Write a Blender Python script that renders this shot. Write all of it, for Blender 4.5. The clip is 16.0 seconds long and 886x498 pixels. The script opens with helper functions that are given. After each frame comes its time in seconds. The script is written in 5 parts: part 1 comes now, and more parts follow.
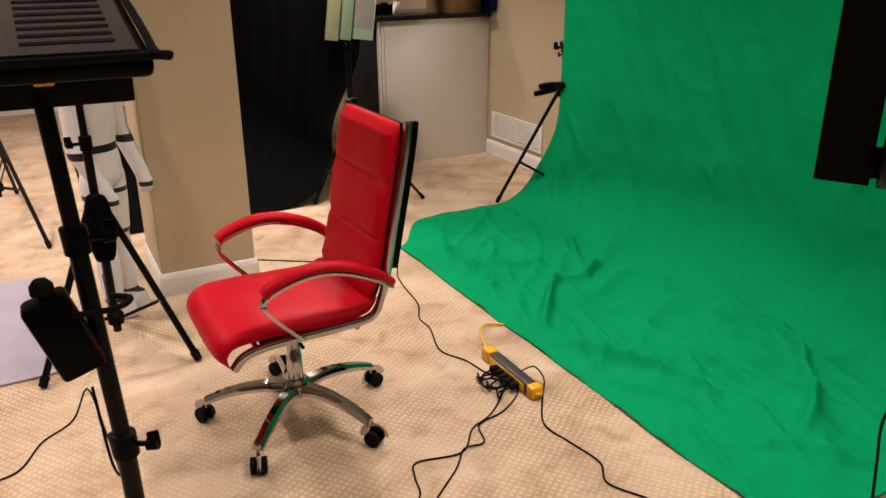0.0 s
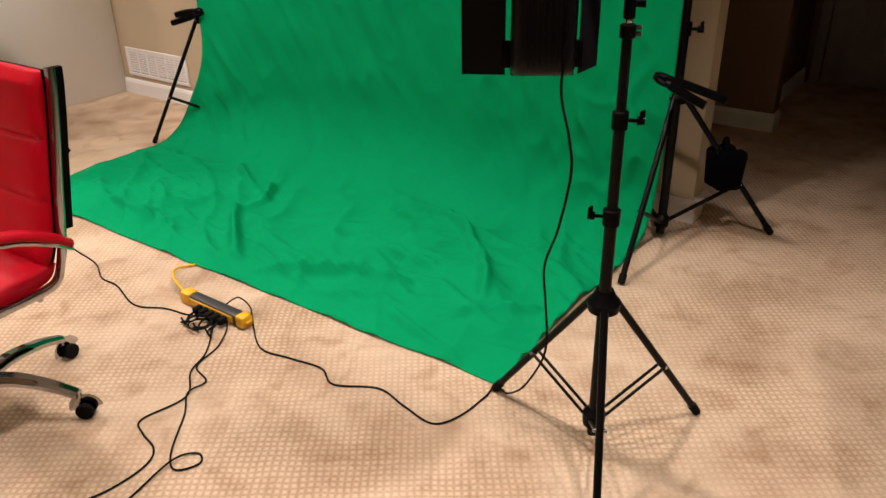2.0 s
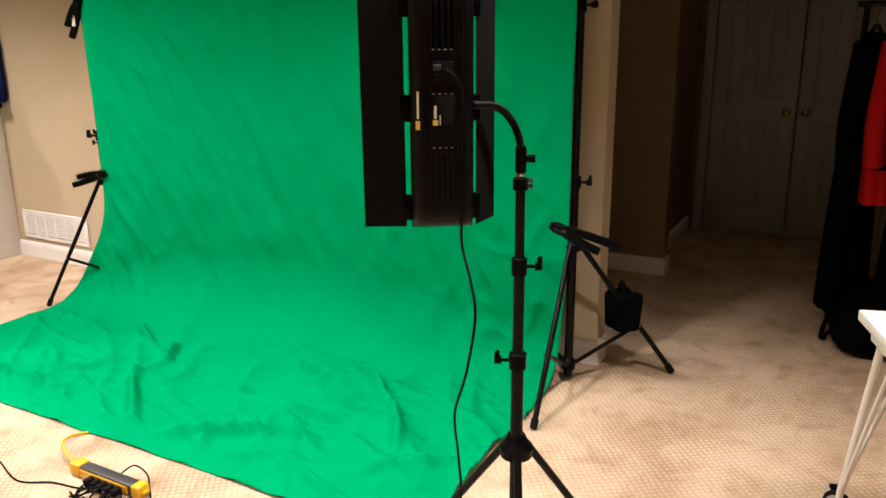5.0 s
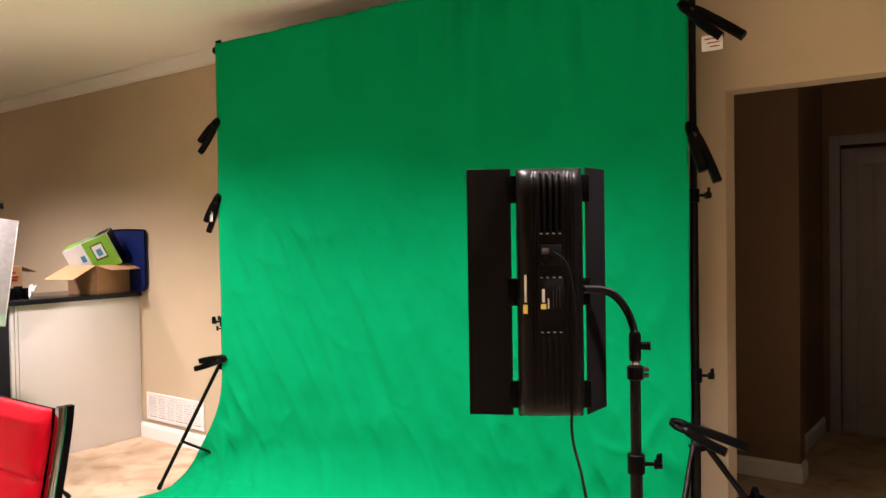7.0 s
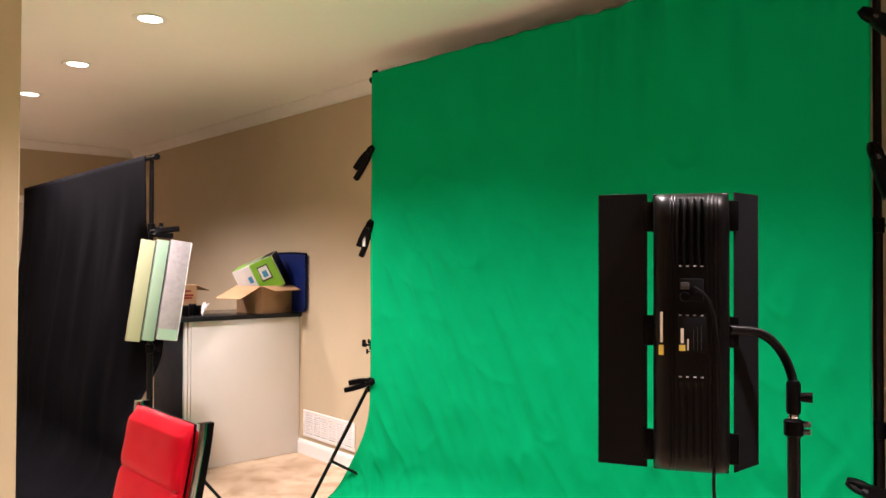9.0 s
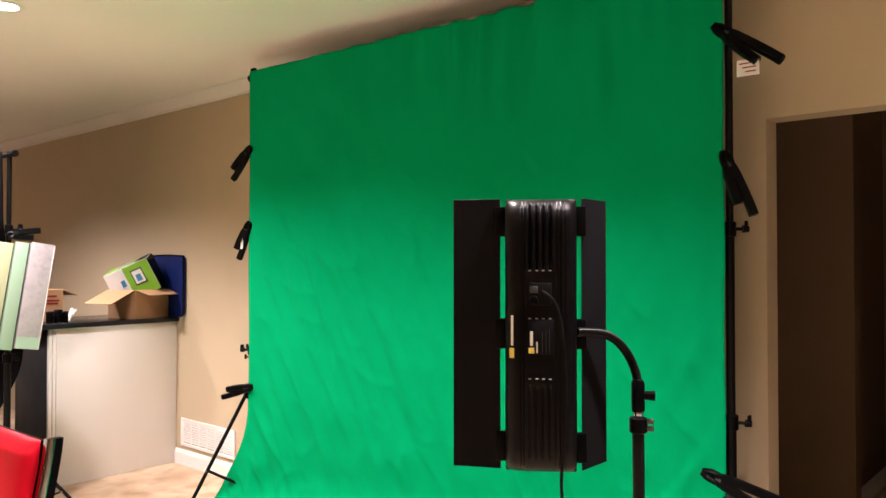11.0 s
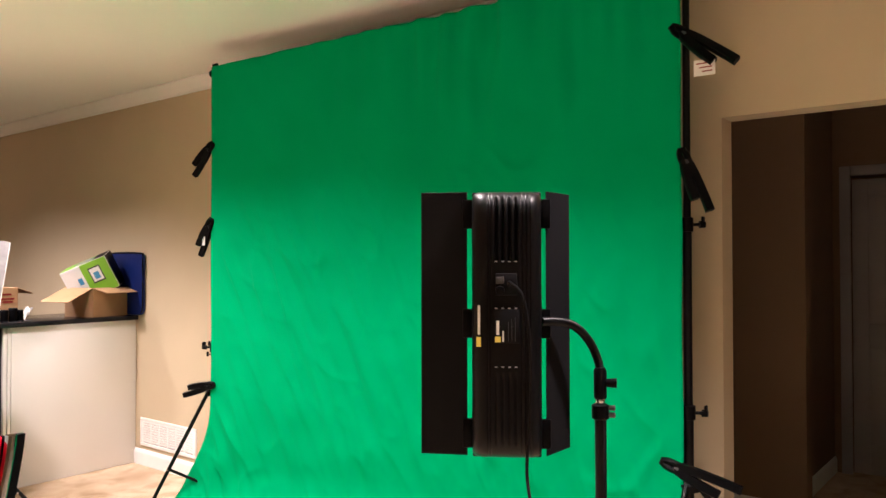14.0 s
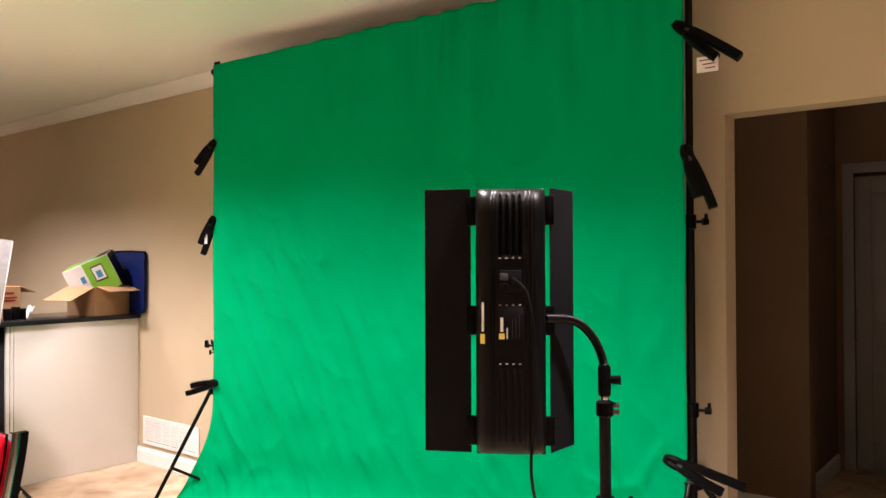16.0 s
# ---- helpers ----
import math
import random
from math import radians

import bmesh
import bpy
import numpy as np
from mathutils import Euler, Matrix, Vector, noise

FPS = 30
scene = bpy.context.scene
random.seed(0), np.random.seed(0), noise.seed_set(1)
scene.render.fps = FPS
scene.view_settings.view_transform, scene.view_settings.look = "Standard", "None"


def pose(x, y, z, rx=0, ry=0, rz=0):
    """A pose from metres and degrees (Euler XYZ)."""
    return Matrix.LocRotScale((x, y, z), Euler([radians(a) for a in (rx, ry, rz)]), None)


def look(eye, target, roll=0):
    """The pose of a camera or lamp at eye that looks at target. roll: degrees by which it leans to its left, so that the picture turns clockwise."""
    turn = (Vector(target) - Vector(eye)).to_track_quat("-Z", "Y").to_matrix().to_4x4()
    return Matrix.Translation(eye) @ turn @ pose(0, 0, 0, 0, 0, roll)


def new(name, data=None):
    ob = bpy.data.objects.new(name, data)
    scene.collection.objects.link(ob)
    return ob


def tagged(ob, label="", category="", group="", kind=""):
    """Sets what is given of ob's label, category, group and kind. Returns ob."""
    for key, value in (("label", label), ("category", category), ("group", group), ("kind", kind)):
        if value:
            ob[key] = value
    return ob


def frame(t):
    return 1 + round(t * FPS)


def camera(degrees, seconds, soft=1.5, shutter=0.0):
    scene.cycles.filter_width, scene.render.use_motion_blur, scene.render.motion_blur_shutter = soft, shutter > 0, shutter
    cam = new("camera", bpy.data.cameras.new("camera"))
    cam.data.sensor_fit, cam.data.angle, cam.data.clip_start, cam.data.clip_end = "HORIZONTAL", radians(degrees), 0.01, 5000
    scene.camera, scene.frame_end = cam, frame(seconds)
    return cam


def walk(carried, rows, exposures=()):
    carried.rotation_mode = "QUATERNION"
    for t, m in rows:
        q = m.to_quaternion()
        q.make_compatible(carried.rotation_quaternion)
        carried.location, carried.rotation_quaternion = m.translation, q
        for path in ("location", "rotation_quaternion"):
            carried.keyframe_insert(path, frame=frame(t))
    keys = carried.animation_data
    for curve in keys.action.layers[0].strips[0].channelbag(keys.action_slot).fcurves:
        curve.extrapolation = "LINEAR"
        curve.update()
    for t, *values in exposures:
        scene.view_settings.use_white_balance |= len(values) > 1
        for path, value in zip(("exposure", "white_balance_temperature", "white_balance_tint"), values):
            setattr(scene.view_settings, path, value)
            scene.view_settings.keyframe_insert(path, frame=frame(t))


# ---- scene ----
cam = camera(59.7, 16.0)
PATH = [
    (0, (0.433, 0.596, 1.476), (1.306, 2.248, 0.764), -0.3),
    (0.5, (0.344, 0.578, 1.487), (1.503, 2.047, 0.78), -0.6),
    (1, (0.334, 0.566, 1.491), (1.668, 1.873, 0.774), -1.1),
    (1.5, (0.337, 0.569, 1.491), (1.757, 1.735, 0.701), -1.2),
    (2, (0.329, 0.574, 1.493), (1.777, 1.621, 0.595), -1.1),
    (2.5, (0.326, 0.573, 1.491), (1.803, 1.539, 0.551), -1.0),
    (3, (0.325, 0.576, 1.491), (1.795, 1.463, 0.466), -0.9),
    (3.5, (0.314, 0.572, 1.493), (1.797, 1.421, 0.455), -0.7),
    (4, (0.315, 0.572, 1.494), (1.862, 1.429, 0.561), -0.7),
    (4.5, (0.312, 0.564, 1.492), (1.94, 1.456, 0.748), -0.7),
    (5, (0.315, 0.555, 1.491), (2.007, 1.478, 0.957), -0.6),
    (5.2, (0.306, 0.551, 1.497), (2.017, 1.483, 1.048), -0.5),
    (7.3, (0.385, 0.571, 1.465), (1.945, 1.822, 1.468), -0.2),
    (7.5, (0.406, 0.572, 1.468), (1.921, 1.878, 1.477), -0.0),
    (8, (0.434, 0.578, 1.471), (1.827, 2.014, 1.492), -0.1),
    (8.2, (0.438, 0.586, 1.469), (1.782, 2.067, 1.491), -0.0),
    (10.3, (0.536, 0.534, 1.49), (1.846, 2.045, 1.525), 0.3),
    (10.5, (0.532, 0.53, 1.494), (1.903, 1.985, 1.528), 0.2),
    (11, (0.537, 0.529, 1.478), (2.047, 1.84, 1.513), -0.0),
    (11.5, (0.51, 0.529, 1.437), (2.09, 1.755, 1.468), -0.1),
    (12, (0.518, 0.53, 1.428), (2.115, 1.734, 1.458), -0.2),
    (12.5, (0.516, 0.528, 1.452), (2.111, 1.734, 1.49), -0.1),
    (13, (0.509, 0.529, 1.461), (2.096, 1.746, 1.499), -0.0),
    (13.5, (0.507, 0.523, 1.464), (2.087, 1.748, 1.499), -0.0),
    (14, (0.507, 0.52, 1.464), (2.081, 1.754, 1.496), -0.1),
    (14.5, (0.507, 0.518, 1.465), (2.076, 1.758, 1.497), -0.1),
    (15, (0.506, 0.524, 1.463), (2.073, 1.767, 1.491), -0.2),
    (15.5, (0.504, 0.525, 1.461), (2.072, 1.766, 1.49), -0.2),
    (16, (0.507, 0.525, 1.461), (2.078, 1.762, 1.489), -0.2),
]

EXPOSURES = [(0, -0.98, 6720, 8), (1, -0.83, 6680, 8), (2, -0.78, 6600, 9), (3.5, -1.0, 6500, 10), (4.5, -0.42, 6420, 7), (5, -0.02, 6400, 6), (7.3, 0.38, 6300, 13), (8.2, 0.36, 6280, 13), (10.3, 0.28, 6280, 13), (11, 0.46, 6240, 13), (12, 0.52, 6200, 12), (16, 0.52, 6200, 12)]
walk(cam, [(t, look(eye, target, roll)) for t, eye, target, roll in PATH], EXPOSURES)

# ---- world and lamps ----
world = bpy.data.worlds.new("world")
world.use_nodes = True
world.node_tree.nodes["Background"].inputs[0].default_value = (0.02, 0.022, 0.03, 1)
world.node_tree.nodes["Background"].inputs[1].default_value = 0.05
scene.world = world

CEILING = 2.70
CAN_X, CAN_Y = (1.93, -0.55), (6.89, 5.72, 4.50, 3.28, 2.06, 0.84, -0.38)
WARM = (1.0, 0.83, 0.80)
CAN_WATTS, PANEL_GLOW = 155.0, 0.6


# ---- materials ----
def material(name, colour, rough=0.6, metal=0.0, second=None, scale=8.0, fine=120.0, bump=0.15, amount=0.5, spec=0.5, coat=0.0, depth=0.002):
    """A procedural surface: two colours mixed by coarse and fine noise, with fine relief."""
    m = bpy.data.materials.new(name)
    m.use_nodes = True
    n, l = m.node_tree.nodes, m.node_tree.links
    b = n["Principled BSDF"]
    b.inputs["Metallic"].default_value = metal
    b.inputs["Specular IOR Level"].default_value = spec
    b.inputs["Coat Weight"].default_value = coat
    tc = n.new("ShaderNodeTexCoord")
    big, small = n.new("ShaderNodeTexNoise"), n.new("ShaderNodeTexNoise")
    big.inputs["Scale"].default_value, small.inputs["Scale"].default_value = scale, fine
    big.inputs["Detail"].default_value = small.inputs["Detail"].default_value = 4
    for t in (big, small):
        l.new(tc.outputs["Object"], t.inputs["Vector"])
    mix = n.new("ShaderNodeMix")
    mix.data_type = "RGBA"
    second = second or tuple(c * 0.8 for c in colour)
    mix.inputs["A"].default_value, mix.inputs["B"].default_value = (*colour, 1), (*second, 1)
    add = n.new("ShaderNodeMath")
    add.operation = "MULTIPLY_ADD"
    add.inputs[1].default_value = 0.055
    l.new(small.outputs["Fac"], add.inputs[0])
    l.new(big.outputs["Fac"], add.inputs[2])
    span = n.new("ShaderNodeMapRange")
    span.inputs["From Min"].default_value, span.inputs["From Max"].default_value = 0.45, 0.95
    span.inputs["To Max"].default_value = amount * 2
    l.new(add.outputs[0], span.inputs["Value"])
    l.new(span.outputs[0], mix.inputs["Factor"])
    l.new(mix.outputs["Result"], b.inputs["Base Color"])
    r = n.new("ShaderNodeMapRange")
    r.inputs["To Min"].default_value, r.inputs["To Max"].default_value = max(rough - 0.08, 0.02), min(rough + 0.08, 1)
    l.new(big.outputs["Fac"], r.inputs["Value"])
    l.new(r.outputs[0], b.inputs["Roughness"])
    if bump:
        bp = n.new("ShaderNodeBump")
        bp.inputs["Strength"].default_value, bp.inputs["Distance"].default_value = bump, depth
        l.new(small.outputs["Fac"], bp.inputs["Height"])
        l.new(bp.outputs[0], b.inputs["Normal"])
    return m


def carpet_material():
    """Looped wool carpet woven in a small diamond grid, with trodden patches."""
    m = material("carpet", (0.655, 0.53, 0.385), 0.95, second=(0.46, 0.34, 0.23), scale=3.2, fine=260, bump=0.0, amount=0.72, spec=0.05)
    n, l = m.node_tree.nodes, m.node_tree.links
    b = n["Principled BSDF"]
    tc = next(x for x in n if x.type == "TEX_COORD")
    warp = n.new("ShaderNodeTexNoise")
    warp.inputs["Scale"].default_value = 9.0
    l.new(tc.outputs["Object"], warp.inputs["Vector"])
    shift = n.new("ShaderNodeVectorMath")
    shift.operation = "MULTIPLY_ADD"
    shift.inputs[1].default_value = (0.016, 0.016, 0)
    l.new(warp.outputs["Color"], shift.inputs[0])
    l.new(tc.outputs["Object"], shift.inputs[2])
    wave = []
    for turn in (-36, 54):
        mp = n.new("ShaderNodeMapping")
        mp.inputs["Rotation"].default_value[2] = radians(turn)
        l.new(shift.outputs[0], mp.inputs["Vector"])
        w = n.new("ShaderNodeTexWave")
        w.inputs["Scale"].default_value = 15.0
        l.new(mp.outputs[0], w.inputs["Vector"])
        wave.append(w)
    loops = n.new("ShaderNodeMath")
    loops.operation = "MINIMUM"
    l.new(wave[0].outputs["Fac"], loops.inputs[0])
    l.new(wave[1].outputs["Fac"], loops.inputs[1])
    fray = n.new("ShaderNodeTexNoise")
    fray.inputs["Scale"].default_value = 70
    l.new(tc.outputs["Object"], fray.inputs["Vector"])
    rough_edge = n.new("ShaderNodeMath")
    rough_edge.operation = "MULTIPLY_ADD"
    rough_edge.inputs[1].default_value = 0.95
    l.new(fray.outputs["Fac"], rough_edge.inputs[0])
    l.new(loops.outputs[0], rough_edge.inputs[2])
    grid = n.new("ShaderNodeMapRange")
    grid.inputs["From Min"].default_value, grid.inputs["From Max"].default_value = 0.25, 1.25
    grid.inputs["To Min"].default_value, grid.inputs["To Max"].default_value = 1.0, 0.0
    l.new(rough_edge.outputs[0], grid.inputs["Value"])
    old = b.inputs["Base Color"].links[0].from_socket
    mix = n.new("ShaderNodeMix")
    mix.data_type, mix.blend_type = "RGBA", "MULTIPLY"
    mix.inputs["B"].default_value = (0.64, 0.555, 0.465, 1)
    patch = n.new("ShaderNodeTexNoise")
    patch.inputs["Scale"].default_value = 2.3
    l.new(tc.outputs["Object"], patch.inputs["Vector"])
    worn = n.new("ShaderNodeMapRange")
    worn.inputs["From Min"].default_value, worn.inputs["From Max"].default_value = 0.35, 0.65
    worn.inputs["To Min"].default_value, worn.inputs["To Max"].default_value = 0.25, 1.0
    l.new(patch.outputs["Fac"], worn.inputs["Value"])
    fac = n.new("ShaderNodeMath")
    fac.operation = "MULTIPLY"
    l.new(grid.outputs[0], fac.inputs[0])
    l.new(worn.outputs[0], fac.inputs[1])
    l.new(fac.outputs[0], mix.inputs["Factor"])
    l.new(old, mix.inputs["A"])
    l.new(mix.outputs["Result"], b.inputs["Base Color"])
    blot = n.new("ShaderNodeTexNoise")
    blot.inputs["Scale"].default_value, blot.inputs["Detail"].default_value, blot.inputs["Distortion"].default_value = 7.5, 6, 0.6
    l.new(tc.outputs["Object"], blot.inputs["Vector"])
    trod = n.new("ShaderNodeMapRange")
    trod.inputs["From Min"].default_value, trod.inputs["From Max"].default_value = 0.50, 0.72
    trod.inputs["To Max"].default_value = 0.75
    l.new(blot.outputs["Fac"], trod.inputs["Value"])
    brown = n.new("ShaderNodeMix")
    brown.data_type, brown.blend_type = "RGBA", "MULTIPLY"
    brown.inputs["B"].default_value = (0.68, 0.60, 0.52, 1)
    l.new(trod.outputs[0], brown.inputs["Factor"])
    l.new(mix.outputs["Result"], brown.inputs["A"])
    l.new(brown.outputs["Result"], b.inputs["Base Color"])
    tuft = n.new("ShaderNodeTexNoise")
    tuft.inputs["Scale"].default_value = 240
    l.new(tc.outputs["Object"], tuft.inputs["Vector"])
    h = n.new("ShaderNodeMath")
    h.operation = "SUBTRACT"
    l.new(tuft.outputs["Fac"], h.inputs[0])
    l.new(grid.outputs[0], h.inputs[1])
    bp = n.new("ShaderNodeBump")
    bp.inputs["Strength"].default_value, bp.inputs["Distance"].default_value = 0.5, 0.006
    l.new(h.outputs[0], bp.inputs["Height"])
    l.new(bp.outputs[0], b.inputs["Normal"])
    return m


def glow_material(name, colour, strength):
    m = bpy.data.materials.new(name)
    m.use_nodes = True
    b = m.node_tree.nodes["Principled BSDF"]
    b.inputs["Base Color"].default_value = (0.8, 0.8, 0.8, 1)
    b.inputs["Emission Color"].default_value = (*colour, 1)
    b.inputs["Emission Strength"].default_value = strength
    return m


def glass_material():
    m = bpy.data.materials.new("window_glass")
    m.use_nodes = True
    b = m.node_tree.nodes["Principled BSDF"]
    b.inputs["Transmission Weight"].default_value, b.inputs["Roughness"].default_value = 1.0, 0.02
    return m


M = dict(
    carpet=carpet_material(),
    wall=material("wall_paint", (0.475, 0.392, 0.262), 0.85, second=(0.43, 0.352, 0.232), scale=2, fine=300, bump=0.12, amount=0.35),
    # brown wall paint for the hall, darkened to hold the hall's dimness
    hallwall=material("shade_darkened_brown_paint", (0.21, 0.145, 0.09), 0.85, second=(0.185, 0.125, 0.078), scale=2, fine=300, bump=0.12, amount=0.35, spec=0.2),
    ceiling=material("ceiling_paint", (0.84, 0.83, 0.78), 0.95, second=(0.80, 0.79, 0.74), scale=1.5, fine=180, bump=0.2, amount=0.3, spec=0.1),
    trim=material("white_trim", (0.78, 0.77, 0.74), 0.4, second=(0.70, 0.69, 0.66), scale=3, fine=80, bump=0.03),
    panel=material("white_panel", (0.74, 0.725, 0.68), 0.55, second=(0.68, 0.66, 0.61), scale=1.5, fine=60, bump=0.04, amount=0.4),
    granite=material("black_granite", (0.012, 0.012, 0.013), 0.16, second=(0.02, 0.02, 0.022), scale=90, fine=400, bump=0.0, spec=0.2),
    green=material("green_fabric", (0.001, 0.285, 0.108), 0.9, second=(0.001, 0.25, 0.092), scale=2.5, fine=900, bump=0.12, amount=0.4, spec=0.03, depth=0.0006),
    blackcloth=material("black_cloth", (0.0022, 0.0022, 0.0028), 0.95, second=(0.004, 0.0038, 0.0046), scale=3, fine=600, bump=0.2, spec=0.02),
    red=material("red_leather", (0.46, 0.0015, 0.013), 0.46, second=(0.38, 0.001, 0.010), scale=6, fine=420, bump=0.16, amount=0.35, spec=0.12, depth=0.0008),
    seam=material("dark_red_piping", (0.22, 0.004, 0.008), 0.5, fine=300),
    chrome=material("chrome", (0.46, 0.46, 0.48), 0.07, 1.0, second=(0.42, 0.42, 0.44), scale=5, fine=60, bump=0.0),
    black=material("black_plastic", (0.0022, 0.0022, 0.0025), 0.36, second=(0.004, 0.004, 0.0045), scale=9, fine=350, bump=0.1, spec=0.05),
    housing=material("black_housing", (0.0022, 0.0022, 0.0025), 0.36, second=(0.0035, 0.0035, 0.004), scale=9, fine=350, bump=0.02, spec=0.14),
    matt=material("matt_black_sheet", (0.008, 0.008, 0.009), 0.5, second=(0.011, 0.011, 0.012), scale=5, fine=500, bump=0.08, spec=0.03),
    steel=material("black_painted_steel", (0.003, 0.003, 0.0033), 0.33, second=(0.005, 0.005, 0.0053), scale=12, fine=200, bump=0.04, spec=0.12),
    rubber=material("black_rubber", (0.006, 0.006, 0.0065), 0.7, second=(0.012, 0.011, 0.011), scale=20, fine=300, spec=0.06),
    grey=material("grey_plastic", (0.30, 0.30, 0.31), 0.45, fine=200),
    darkgrey=material("dark_grey_plastic", (0.035, 0.035, 0.038), 0.45, second=(0.025, 0.025, 0.028), fine=200),
    yellow=material("yellow_plastic", (0.78, 0.44, 0.012), 0.45, second=(0.66, 0.35, 0.01), scale=20, fine=200),
    logo=material("pale_yellow_print", (0.78, 0.66, 0.12), 0.5, fine=200, bump=0.02),
    card=material("cardboard", (0.42, 0.25, 0.125), 0.85, second=(0.36, 0.205, 0.10), scale=12, fine=220, bump=0.15),
    blue=material("blue_nylon", (0.004, 0.014, 0.11), 0.55, second=(0.003, 0.010, 0.08), scale=8, fine=500, bump=0.2, spec=0.2),
    lime=material("lime_print", (0.20, 0.47, 0.03), 0.4, fine=200, bump=0.02),
    paper=material("white_print", (0.72, 0.72, 0.70), 0.45, fine=200, bump=0.02),
    teal=material("blue_print", (0.05, 0.25, 0.45), 0.4, fine=200, bump=0.02),
    plastic=material("white_plastic", (0.80, 0.79, 0.78), 0.28, second=(0.73, 0.72, 0.71), scale=7, fine=200, bump=0.03),
    white=material("white_powder_coat", (0.78, 0.77, 0.75), 0.4, second=(0.70, 0.69, 0.66), scale=8, fine=300, bump=0.05),
    # white doors and casing, greyed so the colour carries the hall's shade
    door=material("shade_greyed_white_paint", (0.32, 0.305, 0.30), 0.5, second=(0.28, 0.265, 0.26), scale=3, fine=90, bump=0.06),
    brass=material("aged_brass", (0.60, 0.42, 0.16), 0.25, 1.0, second=(0.45, 0.30, 0.11), scale=40, fine=200, bump=0.02),
    mat=material("lilac_grey_mat", (0.38, 0.36, 0.42), 0.8, second=(0.32, 0.30, 0.36), scale=3, fine=200, bump=0.1),
    garment=material("red_cotton", (0.42, 0.006, 0.010), 0.85, second=(0.33, 0.005, 0.008), scale=6, fine=500, bump=0.2, spec=0.1),
    foil=material("silver_foil_board", (0.36, 0.34, 0.35), 0.35, 0.0, second=(0.25, 0.23, 0.24), scale=30, fine=160, bump=0.5, depth=0.004),
    mint=material("pale_green_board", (0.26, 0.40, 0.29), 0.6, second=(0.30, 0.37, 0.26), scale=3, fine=160, bump=0.04),
    sage=material("pale_yellow_board", (0.37, 0.39, 0.24), 0.6, second=(0.33, 0.35, 0.20), scale=3, fine=160, bump=0.04),
    warmglow=glow_material("can_bulb", (1.0, 0.86, 0.66), 14.0),
    panelglow=glow_material("panel_diffuser", (1.0, 0.93, 0.82), PANEL_GLOW),
    glass=glass_material(),
)


# ---- builders ----
def thing(name, at=(0, 0, 0), turn=0.0, label="", category="", group="", kind=""):
    """The empty at a thing's base, which carries its parts."""
    ob = new(name)
    ob.empty_display_size = 0.05
    ob.matrix_world = pose(*at, 0, 0, turn)
    return tagged(ob, label, category, group, kind)


def part(name, bm, mat, parent=None, label="", smooth=True, angle=40):
    """One mesh object from a bmesh, in the parent's own coordinates."""
    me = bpy.data.meshes.new(name)
    bmesh.ops.recalc_face_normals(bm, faces=bm.faces)
    if smooth:
        for f in bm.faces:
            f.smooth = True
        for e in bm.edges:
            if len(e.link_faces) == 2 and e.calc_face_angle(0) > radians(angle):
                e.smooth = False
    bm.to_mesh(me)
    bm.free()
    for one in mat if isinstance(mat, (list, tuple)) else [mat]:
        me.materials.append(one)
    ob = new(name, me)
    if parent:
        ob.parent = parent
    if label:
        ob["label"] = label
    return ob


def structure(name, bm, mat, label, category, parent=None, smooth=False):
    return tagged(part(name, bm, mat, parent, "", smooth), label, category, kind="structure")


def box(lo, hi, bevel=0.0, seg=2, m=None, bm=None):
    """A box between two corners, its edges rounded; m moves it."""
    own = bmesh.new()
    bmesh.ops.create_cube(own, size=1)
    for v in own.verts:
        v.co = Vector([(a + b) / 2 + c * (b - a) for a, b, c in zip(lo, hi, v.co)])
    if bevel:
        bmesh.ops.bevel(own, geom=own.edges[:], offset=bevel, segments=seg, profile=0.5, affect="EDGES")
    if m:
        bmesh.ops.transform(own, matrix=m, verts=own.verts)
    return join(bm, own)


def join(bm, own):
    if bm is None:
        return own
    me = bpy.data.meshes.new("join")
    own.to_mesh(me)
    own.free()
    bm.from_mesh(me)
    bpy.data.meshes.remove(me)
    return bm


def rod(p, q, r, r2=None, seg=12, bm=None):
    """A round bar from p to q."""
    p, q = Vector(p), Vector(q)
    own = bmesh.new()
    bmesh.ops.create_cone(own, cap_ends=True, segments=seg, radius1=r, radius2=r if r2 is None else r2, depth=(q - p).length)
    bmesh.ops.transform(own, matrix=Matrix.Translation((p + q) / 2) @ (q - p).to_track_quat("Z", "Y").to_matrix().to_4x4(), verts=own.verts)
    return join(bm, own)


def spline(points, steps=8):
    """A smooth line through the points (Catmull-Rom)."""
    p = [Vector(a) for a in points]
    p = [2 * p[0] - p[1], *p, 2 * p[-1] - p[-2]]
    out = []
    for i in range(1, len(p) - 2):
        for k in range(steps):
            t = k / steps
            out.append(0.5 * (2 * p[i] + (p[i + 1] - p[i - 1]) * t + (2 * p[i - 1] - 5 * p[i] + 4 * p[i + 1] - p[i + 2]) * t * t + (3 * p[i] - p[i - 1] - 3 * p[i + 1] + p[i + 2]) * t ** 3))
    return out + [p[-2]]


def sweep(line, section, up=(0, 0, 1), bm=None, closed=True):
    """A section (x across, y up) carried along a line."""
    own = bmesh.new()
    rings = []
    for i, p in enumerate(line):
        d = (line[min(i + 1, len(line) - 1)] - line[max(i - 1, 0)]).normalized()
        a = d.cross(Vector(up))
        a = a.normalized() if a.length > 1e-4 else Vector((1, 0, 0))
        b = a.cross(d)
        rings.append([own.verts.new(p + a * x + b * y) for x, y in section])
    n = len(section)
    for r, s in zip(rings, rings[1:]):
        for k in range(n if closed else n - 1):
            own.faces.new((r[k], r[(k + 1) % n], s[(k + 1) % n], s[k]))
    if closed:
        own.faces.new(rings[0])
        own.faces.new(rings[-1][::-1])
    return join(bm, own)


